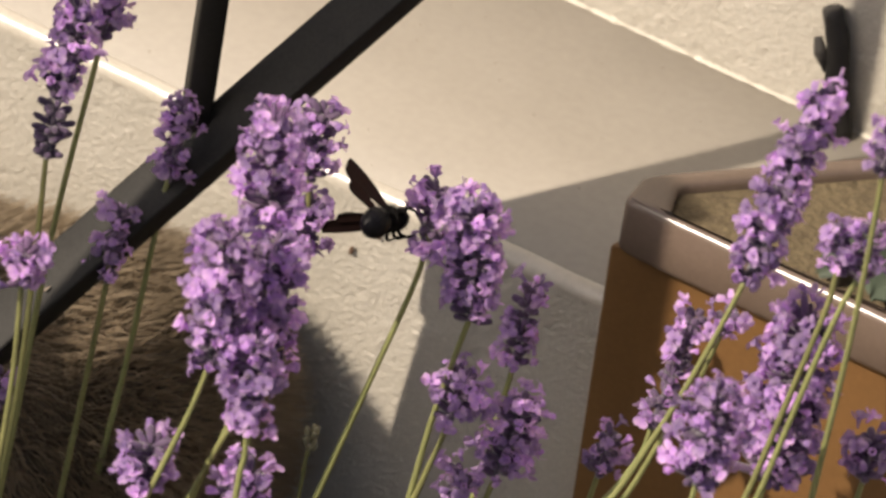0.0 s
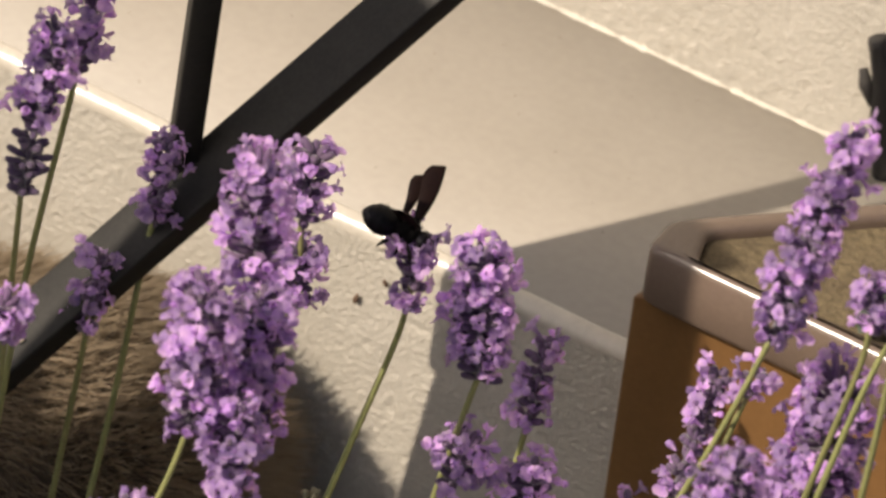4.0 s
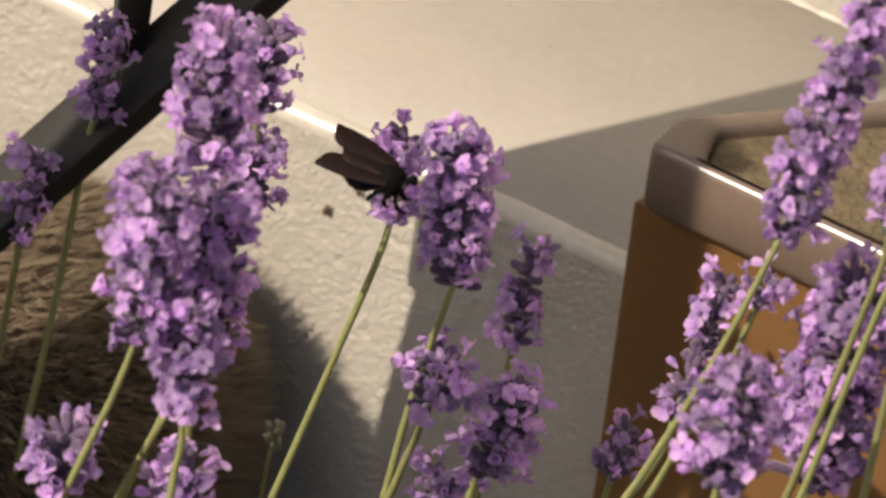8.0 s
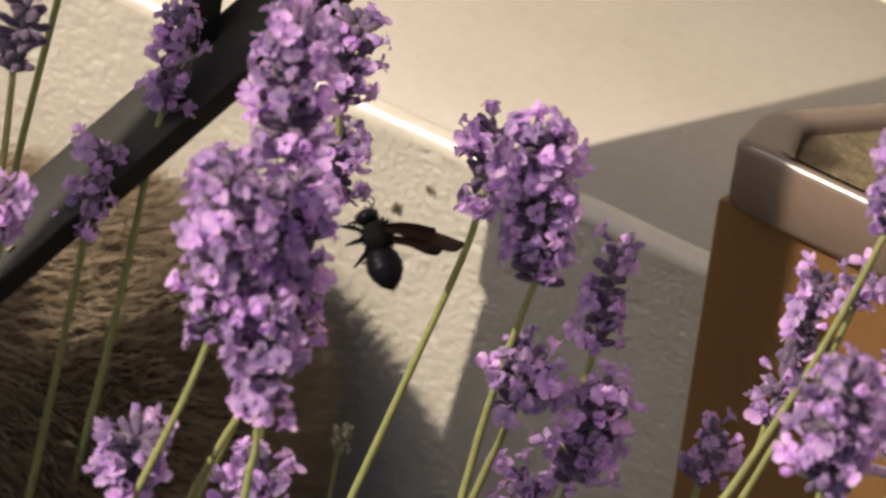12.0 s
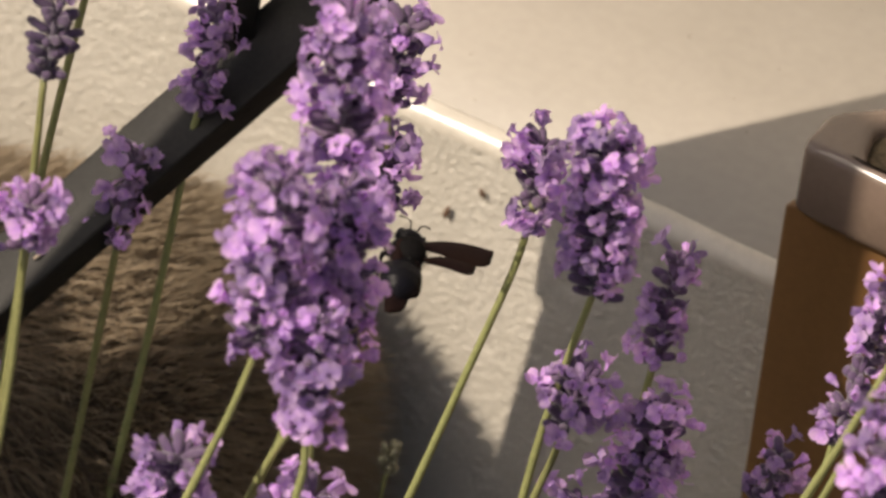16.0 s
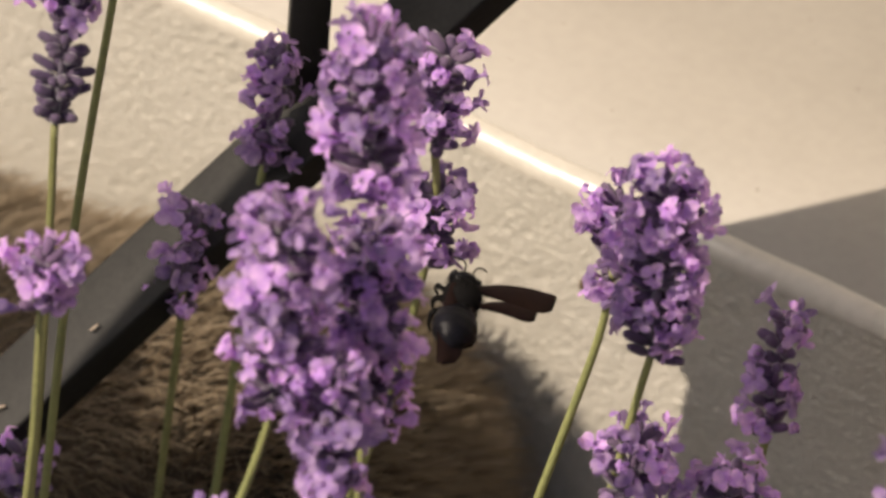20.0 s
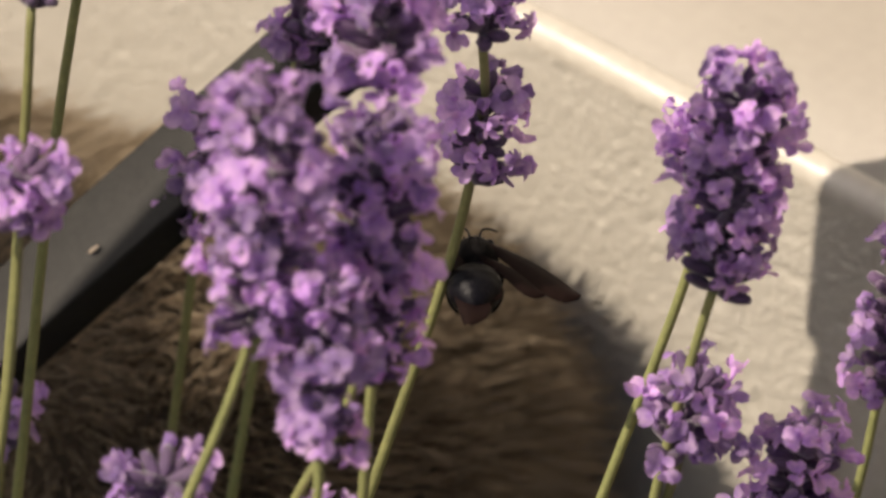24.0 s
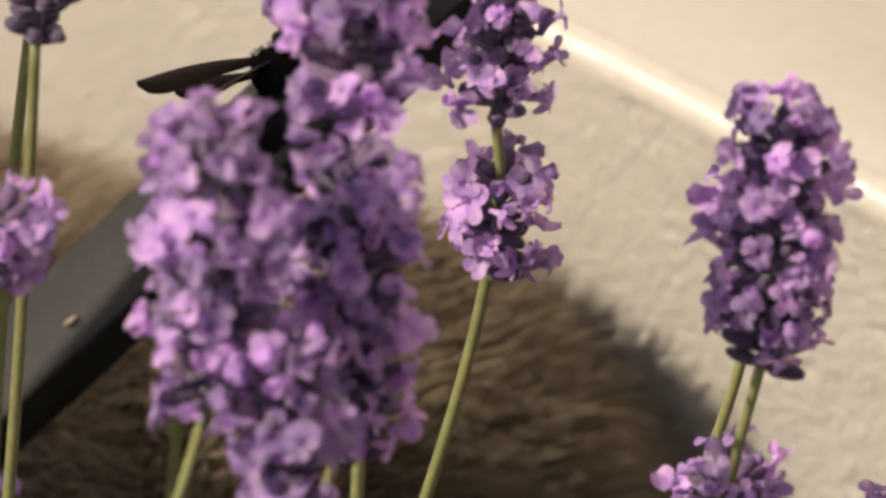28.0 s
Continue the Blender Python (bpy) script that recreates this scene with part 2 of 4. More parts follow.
def build_wall():
    low = tagged(new("wall_front", stucco_sheet("wall_front", -0.20, 0.14, 0.15, LEDGE - 0.0040, 0.0006, 0.0, 0.00052, 0.0)),
                 "rough beige rendered garden wall face", "wall", kind="structure")
    low.matrix_world = WALL
    core = tagged(new("wall_core", bm_mesh("wall_core", box(-2.5, 2.5, 0.006, 0.5, 0.0, LEDGE - 0.006), STUCCO, False)),
                  "beige rendered base of the wall", "wall", kind="structure")
    core.matrix_world = WALL
    # ledge, then its rounded nose, coloured paler to carry the sun's highlight
    def extrude(name, prof, material, label, kind_name):
        vs, fs = [], []
        xs = np.linspace(-0.40, 0.40, 241)
        for x in xs:
            for py, pz in prof:
                w = noise.noise(Vector((x * 45, py * 30, 0.0))) * 0.0004
                vs.append((x, py + w, pz + w * 0.5))
        k = len(prof)
        for i in range(len(xs) - 1):
            for j in range(k):
                fs.append((i * k + j, i * k + (j + 1) % k, (i + 1) * k + (j + 1) % k, (i + 1) * k + j))
        ob = tagged(new(kind_name, mesh_from(name, vs, fs, material)), label, "ledge", kind="structure")
        ob.matrix_world = WALL
    r = 0.0040
    extrude("ledge", [(DEPTH + 0.05, LEDGE), (DEPTH * 0.5, LEDGE), (r + 0.0002, LEDGE), (r + 0.0002, LEDGE - 0.02), (DEPTH + 0.05, LEDGE - 0.02)], CEMENT,
            "smooth pale cement ledge", "ledge")
    prof = [(r + 0.0003, LEDGE - 0.0001)] + [(r + 0.0002 - r * math.sin(radians(k * 10)), LEDGE - r + r * math.cos(radians(k * 10))) for k in range(0, 10)]
    extrude("ledge_nose", prof + [(0.0004, LEDGE - 0.0054), (r + 0.0003, LEDGE - 0.0054)], NOSE, "rounded nose of the ledge, highlight put into its pale colour", "ledge_nose")
    for sx in (-1, 1):
        e = tagged(new("ledge_end", bm_mesh("ledge_end", box(min(sx * 0.401, sx * 2.5), max(sx * 0.401, sx * 2.5), 0.0, DEPTH + 0.05, LEDGE - 0.0075, LEDGE), CEMENT, False)),
                   "smooth pale cement ledge running on", "ledge", kind="structure")
        e.matrix_world = WALL
    up = tagged(new("wall_upper", stucco_sheet("wall_upper", -0.20, 0.26, LEDGE, LEDGE + 0.16, 0.0008, DEPTH, 0.00065, 5.0)),
                "rough beige rendered house wall", "wall", kind="structure")
    up.matrix_world = WALL
    big = tagged(new("wall_house", bm_mesh("wall_house", box(-2.5, 2.5, DEPTH + 0.006, 0.5, LEDGE, 2.6), STUCCO, False)),
                 "beige rendered house wall", "wall", kind="structure")
    big.matrix_world = WALL
    # uneven mortar line in the corner
    vs, fs = [], []
    xs = np.linspace(-0.25, 0.30, 440)
    for x in xs:
        h = 0.0006 + 0.0007 * noise.noise(Vector((x * 160, 2, 0))) + 0.0006 * noise.noise(Vector((x * 500, 4, 0)))
        for a in range(5):
            th = radians(a * 22.5)
            vs.append((x, DEPTH - 0.0004 - h * 1.3 * math.cos(th), LEDGE + 0.0002 + h * math.sin(th) * 1.2))
    for i in range(len(xs) - 1):
        for j in range(4):
            fs.append((i * 5 + j, i * 5 + j + 1, i * 5 + j + 6, i * 5 + j + 5))
    mo = tagged(new("trim", mesh_from("mortar_line", vs, fs, MORTAR)), "uneven bright mortar line where ledge meets wall", "mortar", kind="structure")
    mo.matrix_world = WALL


def build_ground():
    bm = bmesh.new()
    bmesh.ops.create_grid(bm, x_segments=60, y_segments=60, size=1.0)
    for v in bm.verts:
        r = max(abs(v.co.x), abs(v.co.y))
        k = 0.6 + 2000 * r ** 6
        v.co = Vector((v.co.x * k, v.co.y * k, 0.01 * noise.noise(v.co * 9)))
    tagged(new("ground", bm_mesh("ground", bm, EARTH)), "bare brown garden earth", "ground", kind="structure")


build_ground()
build_wall()


# ---- iron railing in front of the wall ----
def build_rail():
    rail = tagged(new("iron_railing"), "black painted iron railing with a sloping bar and an upright", "railing")
    rail.matrix_world = WALL
    low, high = Vector((-0.0415, -0.1205, 0.2940)), Vector((0.0445, -0.0140, 0.4345))
    axis = (high - low).normalized()
    start = low - axis * 0.33
    out = Vector((-0.2926, -0.8467, 0.4436))
    out = (out - axis * out.dot(axis)).normalized()
    side = axis.cross(-out)
    turn = Matrix((axis, -out, side)).transposed().to_4x4()
    def sun_sided(bm, name, way):
        """Black paint all round, sunlit grey painted on the side facing the given way."""
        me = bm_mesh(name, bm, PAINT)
        me.materials.append(LIT_IRON)
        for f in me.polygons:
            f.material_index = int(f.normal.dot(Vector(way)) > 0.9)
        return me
    part("bar", sun_sided(box(0, 0.33 + 0.27, -0.0036, 0.0036, -0.0072, 0.0072, 0.0007), "bar", (0, -1, 0)), rail, "sloping flat bar with its sunlit face painted grey",
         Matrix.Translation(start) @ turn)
    part("upright", sun_sided(box(-0.0036, 0.0036, -0.0036, 0.0036, 0.345, 1.15, 0.0006), "upright", (-1, 0, 0)), rail, "square upright",
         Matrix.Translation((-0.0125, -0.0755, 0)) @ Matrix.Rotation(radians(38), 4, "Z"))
    rnd = random.Random(5)
    for k in range(9):
        d = 0.24 + 0.17 * k / 9 + rnd.uniform(-0.01, 0.01)
        bm = bmesh.new()
        bmesh.ops.create_icosphere(bm, subdivisions=1, radius=1.0)
        for v in bm.verts:
            v.co = Vector((v.co.x * rnd.uniform(0.0008, 0.0022), v.co.y * 0.0002, v.co.z * 0.0004))
        part("paint_chip", bm_mesh("paint_chip", bm, CHIP), rail, "pale worn chip",
             Matrix.Translation(start) @ turn @ Matrix.Translation((d, -0.0045, rnd.uniform(-0.006, 0.006))) @ Matrix.Rotation(rnd.uniform(-0.6, 0.6), 4, "Y"))
    return rail


build_rail()


# ---- planter standing in front of the wall ----
def prism(outline, z0, z1, inset0=0.0, bevel=0.002):
    """A prism on a plan outline (counter-clockwise), its foot drawn in by inset0."""
    bm = bmesh.new()
    n = len(outline)
    c = Vector((sum(p[0] for p in outline) / n, sum(p[1] for p in outline) / n))
    lo, hi = [], []
    for p in outline:
        q = Vector(p)
        dirc = (c - q).normalized()
        lo.append(bm.verts.new((*(q + dirc * inset0), z0)))
        hi.append(bm.verts.new((*q, z1)))
    bm.faces.new(hi)
    bm.faces.new(lo[::-1])
    for i in range(n):
        bm.faces.new((lo[i], lo[(i + 1) % n], hi[(i + 1) % n], hi[i]))
    if bevel:
        bmesh.ops.bevel(bm, geom=bm.edges[:], offset=bevel, segments=3, affect="EDGES", profile=0.6)
    return bm


def ring(outer, inner, z0, z1, bevel):
    """A flat collar between two outlines of equal length."""
    bm = bmesh.new()
    n = len(outer)
    v = [[bm.verts.new((*p, z)) for p in line] for line, z in ((outer, z0), (outer, z1), (inner, z1), (inner, z0))]
    for a in range(4):
        b = (a + 1) % 4
        for i in range(n):
            j = (i + 1) % n
            bm.faces.new((v[a][i], v[a][j], v[b][j], v[b][i]))
    bmesh.ops.recalc_face_normals(bm, faces=bm.faces[:])
    bmesh.ops.bevel(bm, geom=bm.edges[:], offset=bevel, segments=3, affect="EDGES", profile=0.55)
    return bm


def build_planter():
    pl = tagged(new("planter"), "brown planter with thick rolled rim, standing against the wall", "planter")
    front, back = Vector((0.894, -0.447)), Vector((0.92, 0.39)).normalized()
    p0 = Vector((0.0665, -0.0545))
    p2 = p0 + Vector((0.0045, 0.0125))
    outer = [tuple(p0), tuple(p0 + front * 0.17), tuple(p2 + back * 0.15), tuple(p2)]
    inner = [tuple(p0 + front * 0.009 + back * 0.005), tuple(p0 + front * 0.155 + back * 0.010), tuple(p2 + back * 0.132 + front * 0.008), tuple(p2 + front * 0.0075 + back * 0.003)]
    part("rim", bm_mesh("rim", ring(outer, inner, 0.3295, 0.3473, 0.0024), POT_RIM), pl, "taupe-brown rolled rim")
    body = [(0.0813, -0.0172), (0.0925, -0.0145), (0.2550, -0.0145), (0.2550, -0.0030), (0.0830, -0.0030)]
    part("body", bm_mesh("body", prism(body, 0.0, 0.330, 0.004, 0.001), POT_SIDE), pl, "orange-brown side", WALL)
    foot = [tuple(p0 + Vector((0.030, 0.012))), tuple(p0 + front * 0.14 + Vector((0, 0.02))), tuple(p2 + back * 0.11 + Vector((0, -0.02))), tuple(p2 + Vector((0.030, 0.004)))]
    part("trough", bm_mesh("trough", prism(foot, 0.3003, 0.330, 0.0, 0.002), POT_SIDE), pl, "orange-brown trough on the ledge")
    part("soil", bm_mesh("soil", prism(inner, 0.3305, 0.3440, 0.0, 0.001), SOIL), pl, "dry olive-brown soil")
    return pl


def build_shade_post(x0, x1, top, label):
    """Unseen square post added before the wall to shade the ledge beside the planter."""
    post = new("garden_post")
    post.matrix_world = WALL @ Matrix.Translation(((x0 + x1) / 2 - 0.517 * 0.35, -0.35, 0.0)) @ Matrix.Rotation(radians(-27.3), 4, "Z")
    w = (x1 - x0) * 0.5 * 0.889
    part("shaft", bm_mesh("shaft", box(-w, w, -min(w, 0.02), min(w, 0.02), 0.0, top - 0.004, 0.0015), BARK, False), post)
    part("cap", bm_mesh("cap", box(-w, w, -min(w, 0.02), min(w, 0.02), top - 0.0039, top, 0.001), PAINT, False), post)
    tagged(post, label, "post")


build_planter()
build_shade_post(0.0305, 0.1075, 0.686, "broad weathered dark wooden post, added out of view to cast shade")


# ---- lavender ----
def floret_mesh(name, size, droop, seed):
    """An open two-lipped lavender floret: a tube that widens into five rounded lobes; it looks along +z."""
    rnd = random.Random(seed)
    vs, fs = [], []
    rings = [(0.0, 0.10), (0.35, 0.13), (0.70, 0.22)]
    for z, r in rings:
        for k in range(6):
            th = math.pi * k / 3
            vs.append((r * size * math.cos(th), r * size * math.sin(th), (z - 0.7) * size))
    for i in range(2):
        for k in range(6):
            fs.append((i * 6 + k, i * 6 + (k + 1) % 6, (i + 1) * 6 + (k + 1) % 6, (i + 1) * 6 + k))
    lobes = [(60, 0.72, 0.34), (120, 0.72, 0.34), (200, 0.52, 0.25), (270, 0.60, 0.28), (340, 0.52, 0.25)]
    for deg, ln, half in lobes:
        th = radians(deg + rnd.uniform(-9, 9))
        ln *= rnd.uniform(0.85, 1.15)
        lift = droop + rnd.uniform(-0.4, 0.4)
        o, c, s = len(vs), math.cos(th), math.sin(th)
        for u, wd, up in ((0.20, 0.16, 0.0), (0.55, 1.0, 0.10), (0.85, 0.95, 0.10 + lift * 0.5), (1.05, 0.45, 0.08 + lift)):
            for side in (-1, 0, 1):
                rr, tt = u * ln * size, side * wd * half * size
                vs.append((c * rr - s * tt, s * rr + c * tt, (up - 0.06 * (side == 0) + 0.02) * size))
        for i in range(3):
            for j in range(2):
                a = o + i * 3 + j
                fs.append((a, a + 1, a + 4, a + 3))
    return mesh_from(name, vs, fs, PETAL)


def closed_mesh(name, size, seed):
    """A half-open floret: a crumpled cup of folded lobes."""
    rnd = random.Random(seed)
    vs, fs = [], []
    for z, r in ((-0.6, 0.12), (-0.1, 0.24), (0.2, 0.36), (0.42, 0.26)):
        for k in range(7):
            th = 2 * math.pi * k / 7
            q = r * size * rnd.uniform(0.75, 1.25)
            vs.append((q * math.cos(th), q * math.sin(th), (z + rnd.uniform(-0.08, 0.08)) * size))
    for i in range(3):
        for k in range(7):
            fs.append((i * 7 + k, i * 7 + (k + 1) % 7, (i + 1) * 7 + (k + 1) % 7, (i + 1) * 7 + k))
    return mesh_from(name, vs, fs, PETAL)


FLORETS = [floret_mesh("floret", s, d, i) for i, (s, d) in enumerate(((0.0035, 0.25), (0.0039, -0.1), (0.0031, 0.45), (0.0037, 0.1), (0.0030, -0.3)))]
CLOSED = [closed_mesh("closed_floret", s, i) for i, s in enumerate((0.0034, 0.0028))]


def calyx_data(d, base, length, radius):
    """A ribbed, toothed tube that grows from base along d."""
    d = d.normalized()
    return tube([base, base + d * length * 0.35, base + d * length * 0.8, base + d * length], [radius * 0.5, radius, radius * 0.92, radius * 0.55], 6)


def spike_mesh(name, tip, foot, radius, whorls, rnd):
    """Axis and calyces of one flower spike in the space of the stalk; returns the mesh and where florets sit."""
    vs, fs, seats = [], [], []

    def add(data):
        o = len(vs)
        vs.extend(data[0])
        fs.extend([tuple(i + o for i in f) for f in data[1]])
    axis = (tip - foot)
    length = axis.length
    axis.normalize()
    ref = axis.cross(Vector((0.2, 1, 0.1))).normalized()
    other = axis.cross(ref)
    add(tube([foot, foot + axis * length * 0.5, tip - axis * 0.003], [0.0008, 0.0007, 0.0004], 6))
    for s, r_here, count in whorls:
        p = foot + axis * length * s
        turn = rnd.uniform(0, 6.28)
        for k in range(count):
            th = turn + 2 * math.pi * (k + rnd.uniform(-0.3, 0.3)) / count
            rise = rnd.uniform(0.25, 0.95) + 0.5 * max(0.0, s - 0.75) * 4
            d = (ref * math.cos(th) + other * math.sin(th) + axis * rise).normalized()
            ln = r_here * rnd.uniform(0.50, 0.72)
            add(calyx_data(d, p + axis * rnd.uniform(-0.0016, 0.0016) + d * 0.0006, ln, rnd.uniform(0.0009, 0.00125)))
            seats.append((p + d * (ln + 0.0006), d, s, r_here))
    return mesh_from(name, vs, fs, CALYX), seats


def build_stalk(tip, foot, radius, stem, fill=0.9, bloom=(0.0, 1.0), lower=0.0, seed=0):
    """One lavender stalk: stem to the ground, flower spike, florets. Its origin is at the foot of the stem on the ground."""
    rnd = random.Random(seed)
    tip, foot = Vector(tip), Vector(foot)
    line = [Vector(p) for p in stem]
    way = (line[-1] - line[-2]).normalized()
    lean = max(-0.7, min(0.7, way.x / -way.z))
    root = Vector((line[-1].x + lean * line[-1].z * 0.5, line[-1].y, 0.0))
    up = (tip - foot).normalized()
    tip = tip - up * radius * 0.75
    foot = foot + up * radius * 0.2
    stalk = new("lavender_stalk")
    stalk.location = root
    pts = smooth_curve([foot - root] + [p - root for p in line[1:]] + [line[-1] + way * 0.05 - root, (line[-1] + way * 0.05 - root) * 0.5, Vector((0, 0, 0.002))], 6)
    n = len(pts)
    part("stem", mesh_from("stem", *tube(pts, [0.0007 + 0.0003 * i / n for i in range(n)], 7), STEM), stalk)
    length = (tip - foot).length
    whorls = []
    count = max(2, round(length / 0.0042))
    for i in range(count):
        s = (i + 0.15) / count
        r_here = radius * (0.86 + 0.2 * rnd.random()) * (1.0 if s < 0.8 else 1.0 - (s - 0.8) * 1.6)
        whorls.append((s, r_here, max(5, round(r_here * 2 * math.pi / 0.0053))))
    me, seats = spike_mesh("flower_spike", tip - root, foot - root, radius, whorls, rnd)
    spike = part("flower_spike", me, stalk, "violet flower spike with dark calyces")
    if lower:
        mid = foot - root + (line[1] - foot) * lower if lower <= 1 else (line[1] + (line[2] - line[1]) * (lower - 1)) - root
        up = (tip - foot).normalized()
        lm, ls = spike_mesh("lower_whorl", mid + up * 0.006, mid - up * 0.001, radius * 0.75, [(0.2, radius * 0.72, 6), (0.7, radius * 0.66, 5)] if lower <= 1 else
                            [(-1.2, radius * 0.95, 8), (-0.6, radius * 1.05, 9), (0.0, radius, 9), (0.6, radius * 0.9, 8)], rnd)
        part("lower_whorl", lm, stalk, "loose lower ring of flowers")["kind"] = "stuff"
        seats += [(p, d, 0.6, r) for p, d, s, r in ls]
    for p, d, s, r in seats:
        if not bloom[0] <= s + rnd.uniform(-0.08, 0.08) <= bloom[1] or rnd.random() > fill:
            continue
        for again in range(2 if rnd.random() < 0.22 * fill else 1):
            me = rnd.choice(FLORETS) if rnd.random() < 0.78 else rnd.choice(CLOSED)
            dd = (d + Vector((rnd.uniform(-0.8, 0.8), rnd.uniform(-0.8, 0.8), rnd.uniform(-0.6, 0.6)))).normalized()
            k = rnd.uniform(0.68, 1.22)
            m = Matrix.Translation(p + d * rnd.uniform(-0.0006, 0.0030) + Vector((rnd.uniform(-1, 1), rnd.uniform(-1, 1), rnd.uniform(-1, 1))) * 0.0012 * again)
            m = m @ dd.to_track_quat("Z", "Y").to_matrix().to_4x4() @ Matrix.Rotation(rnd.uniform(0, 6.28), 4, "Z") @ Matrix.Diagonal((k, k, k, 1))
            part("floret", me, spike, "", m)
    return tagged(stalk, "lavender stalk with an open violet flower spike", "lavender", "lavender stalks")


STALKS = []


def stalk(tip, foot, radius, stem, **looks):
    """Notes one stalk: tip and foot of its spike, the spike's radius, points down its stem."""
    STALKS.append((tip, foot, radius, stem, looks))


stalk((-0.0749, -0.1726, 0.4686), (-0.0779, -0.1726, 0.4145), 0.0074,
      ((-0.0784, -0.1726, 0.4123), (-0.0772, -0.1726, 0.3917), (-0.0768, -0.1726, 0.3478), (-0.0781, -0.1726, 0.3137)), bloom=(0.45, 1.0), fill=0.95)
stalk((-0.0678, -0.1160, 0.4413), (-0.0703, -0.1160, 0.4131), 0.0053,
      ((-0.0704, -0.1160, 0.4125), (-0.0712, -0.1160, 0.4025), (-0.0757, -0.1160, 0.3522), (-0.0782, -0.1160, 0.2952)), fill=0.9)
stalk((-0.0769, -0.2165, 0.4245), (-0.0767, -0.2165, 0.4064), 0.0064,
      ((-0.0769, -0.2165, 0.4055), (-0.0759, -0.2165, 0.3813), (-0.0764, -0.2165, 0.3567), (-0.0773, -0.2165, 0.3460)), fill=0.9)
stalk((-0.0597, -0.0835, 0.3460), (-0.0610, -0.0835, 0.3231), 0.0044,
      ((-0.0612, -0.0835, 0.3218), (-0.0612, -0.0835, 0.3119), (-0.0630, -0.0835, 0.2790), (-0.0646, -0.0835, 0.2513)), lower=0.5, fill=0.75)
stalk((-0.0485, -0.0751, 0.3736), (-0.0485, -0.0751, 0.3488), 0.0053,
      ((-0.0489, -0.0751, 0.3479), (-0.0501, -0.0751, 0.3369), (-0.0528, -0.0751, 0.2913), (-0.0566, -0.0751, 0.2468)), lower=0.35, fill=0.8)
stalk((-0.0237, -0.2036, 0.4690), (-0.0202, -0.2036, 0.4281), 0.0104,
      ((-0.0202, -0.2036, 0.4281), (-0.0182, -0.2036, 0.4059), (-0.0176, -0.2036, 0.3711), (-0.0170, -0.2036, 0.3483)), fill=0.84)
stalk((-0.0295, -0.2360, 0.4568), (-0.0290, -0.2360, 0.4062), 0.0114,
      ((-0.0293, -0.2360, 0.4044), (-0.0319, -0.2360, 0.3943), (-0.0353, -0.2360, 0.3815), (-0.0390, -0.2360, 0.3676)), fill=0.84)
stalk((-0.0177, -0.2162, 0.4409), (-0.0172, -0.2162, 0.3907), 0.0105,
      ((-0.0174, -0.2162, 0.3898), (-0.0197, -0.2162, 0.3815), (-0.0240, -0.2162, 0.3702), (-0.0286, -0.2162, 0.3552)), fill=0.84)
stalk((-0.0200, -0.2377, 0.4256), (-0.0176, -0.2377, 0.3888), 0.0083,
      ((-0.0176, -0.2377, 0.3888), (-0.0173, -0.2377, 0.3836), (-0.0178, -0.2377, 0.3783), (-0.0179, -0.2377, 0.3730)), fill=0.95)
stalk((-0.0091, -0.1374, 0.4224), (-0.0109, -0.1374, 0.3960), 0.0072,
      ((-0.0109, -0.1374, 0.3952), (-0.0099, -0.1374, 0.3829), (-0.0133, -0.1374, 0.3565), (-0.0218, -0.1374, 0.3172)), lower=1.001, fill=0.85)
stalk((-0.0398, -0.2308, 0.3847), (-0.0420, -0.2308, 0.3615), 0.0084,
      ((-0.0423, -0.2308, 0.3615), (-0.0425, -0.2308, 0.3561), (-0.0429, -0.2308, 0.3508), (-0.0435, -0.2308, 0.3436)), fill=0.95)
stalk((-0.0132, -0.2252, 0.3762), (-0.0193, -0.2252, 0.3566), 0.0077,
      ((-0.0196, -0.2252, 0.3565), (-0.0203, -0.2252, 0.3529), (-0.0206, -0.2252, 0.3493), (-0.0213, -0.2252, 0.3439)), fill=0.95)
stalk((0.0092, -0.1222, 0.3931), (0.0096, -0.1222, 0.3717), 0.0065,
      ((0.0094, -0.1222, 0.3708), (0.0084, -0.1222, 0.3580), (0.0023, -0.1222, 0.3279), (-0.0056, -0.1222, 0.2899)), lower=0.45, fill=0.85)
stalk((0.0298, -0.1670, 0.4283), (0.0342, -0.1670, 0.3829), 0.0099,
      ((0.0339, -0.1670, 0.3819), (0.0316, -0.1670, 0.3718), (0.0284, -0.1670, 0.3517), (0.0261, -0.1670, 0.3300)), fill=0.95)
stalk((0.0470, -0.0912, 0.3470), (0.0451, -0.0912, 0.3146), 0.0059,
      ((0.0449, -0.0912, 0.3137), (0.0441, -0.0912, 0.3054), (0.0426, -0.0912, 0.2942), (0.0410, -0.0912, 0.2776)), bloom=(0.0, 1.0), fill=0.55)
stalk((0.0337, -0.1709, 0.3747), (0.0308, -0.1709, 0.3524), 0.0092,
      ((0.0307, -0.1709, 0.3514), (0.0295, -0.1709, 0.3459), (0.0281, -0.1709, 0.3403), (0.0265, -0.1709, 0.3329)), fill=0.95)
stalk((0.0503, -0.1673, 0.3659), (0.0443, -0.1673, 0.3346), 0.0085,
      ((0.0441, -0.1673, 0.3337), (0.0430, -0.1673, 0.3281), (0.0415, -0.1673, 0.3225), (0.0396, -0.1673, 0.3149)), fill=1.0)
stalk((0.0363, -0.1704, 0.3429), (0.0347, -0.1704, 0.3270), 0.0057,
      ((0.0346, -0.1704, 0.3260), (0.0340, -0.1704, 0.3215), (0.0330, -0.1704, 0.3177), (0.0321, -0.1704, 0.3139)), fill=0.9)
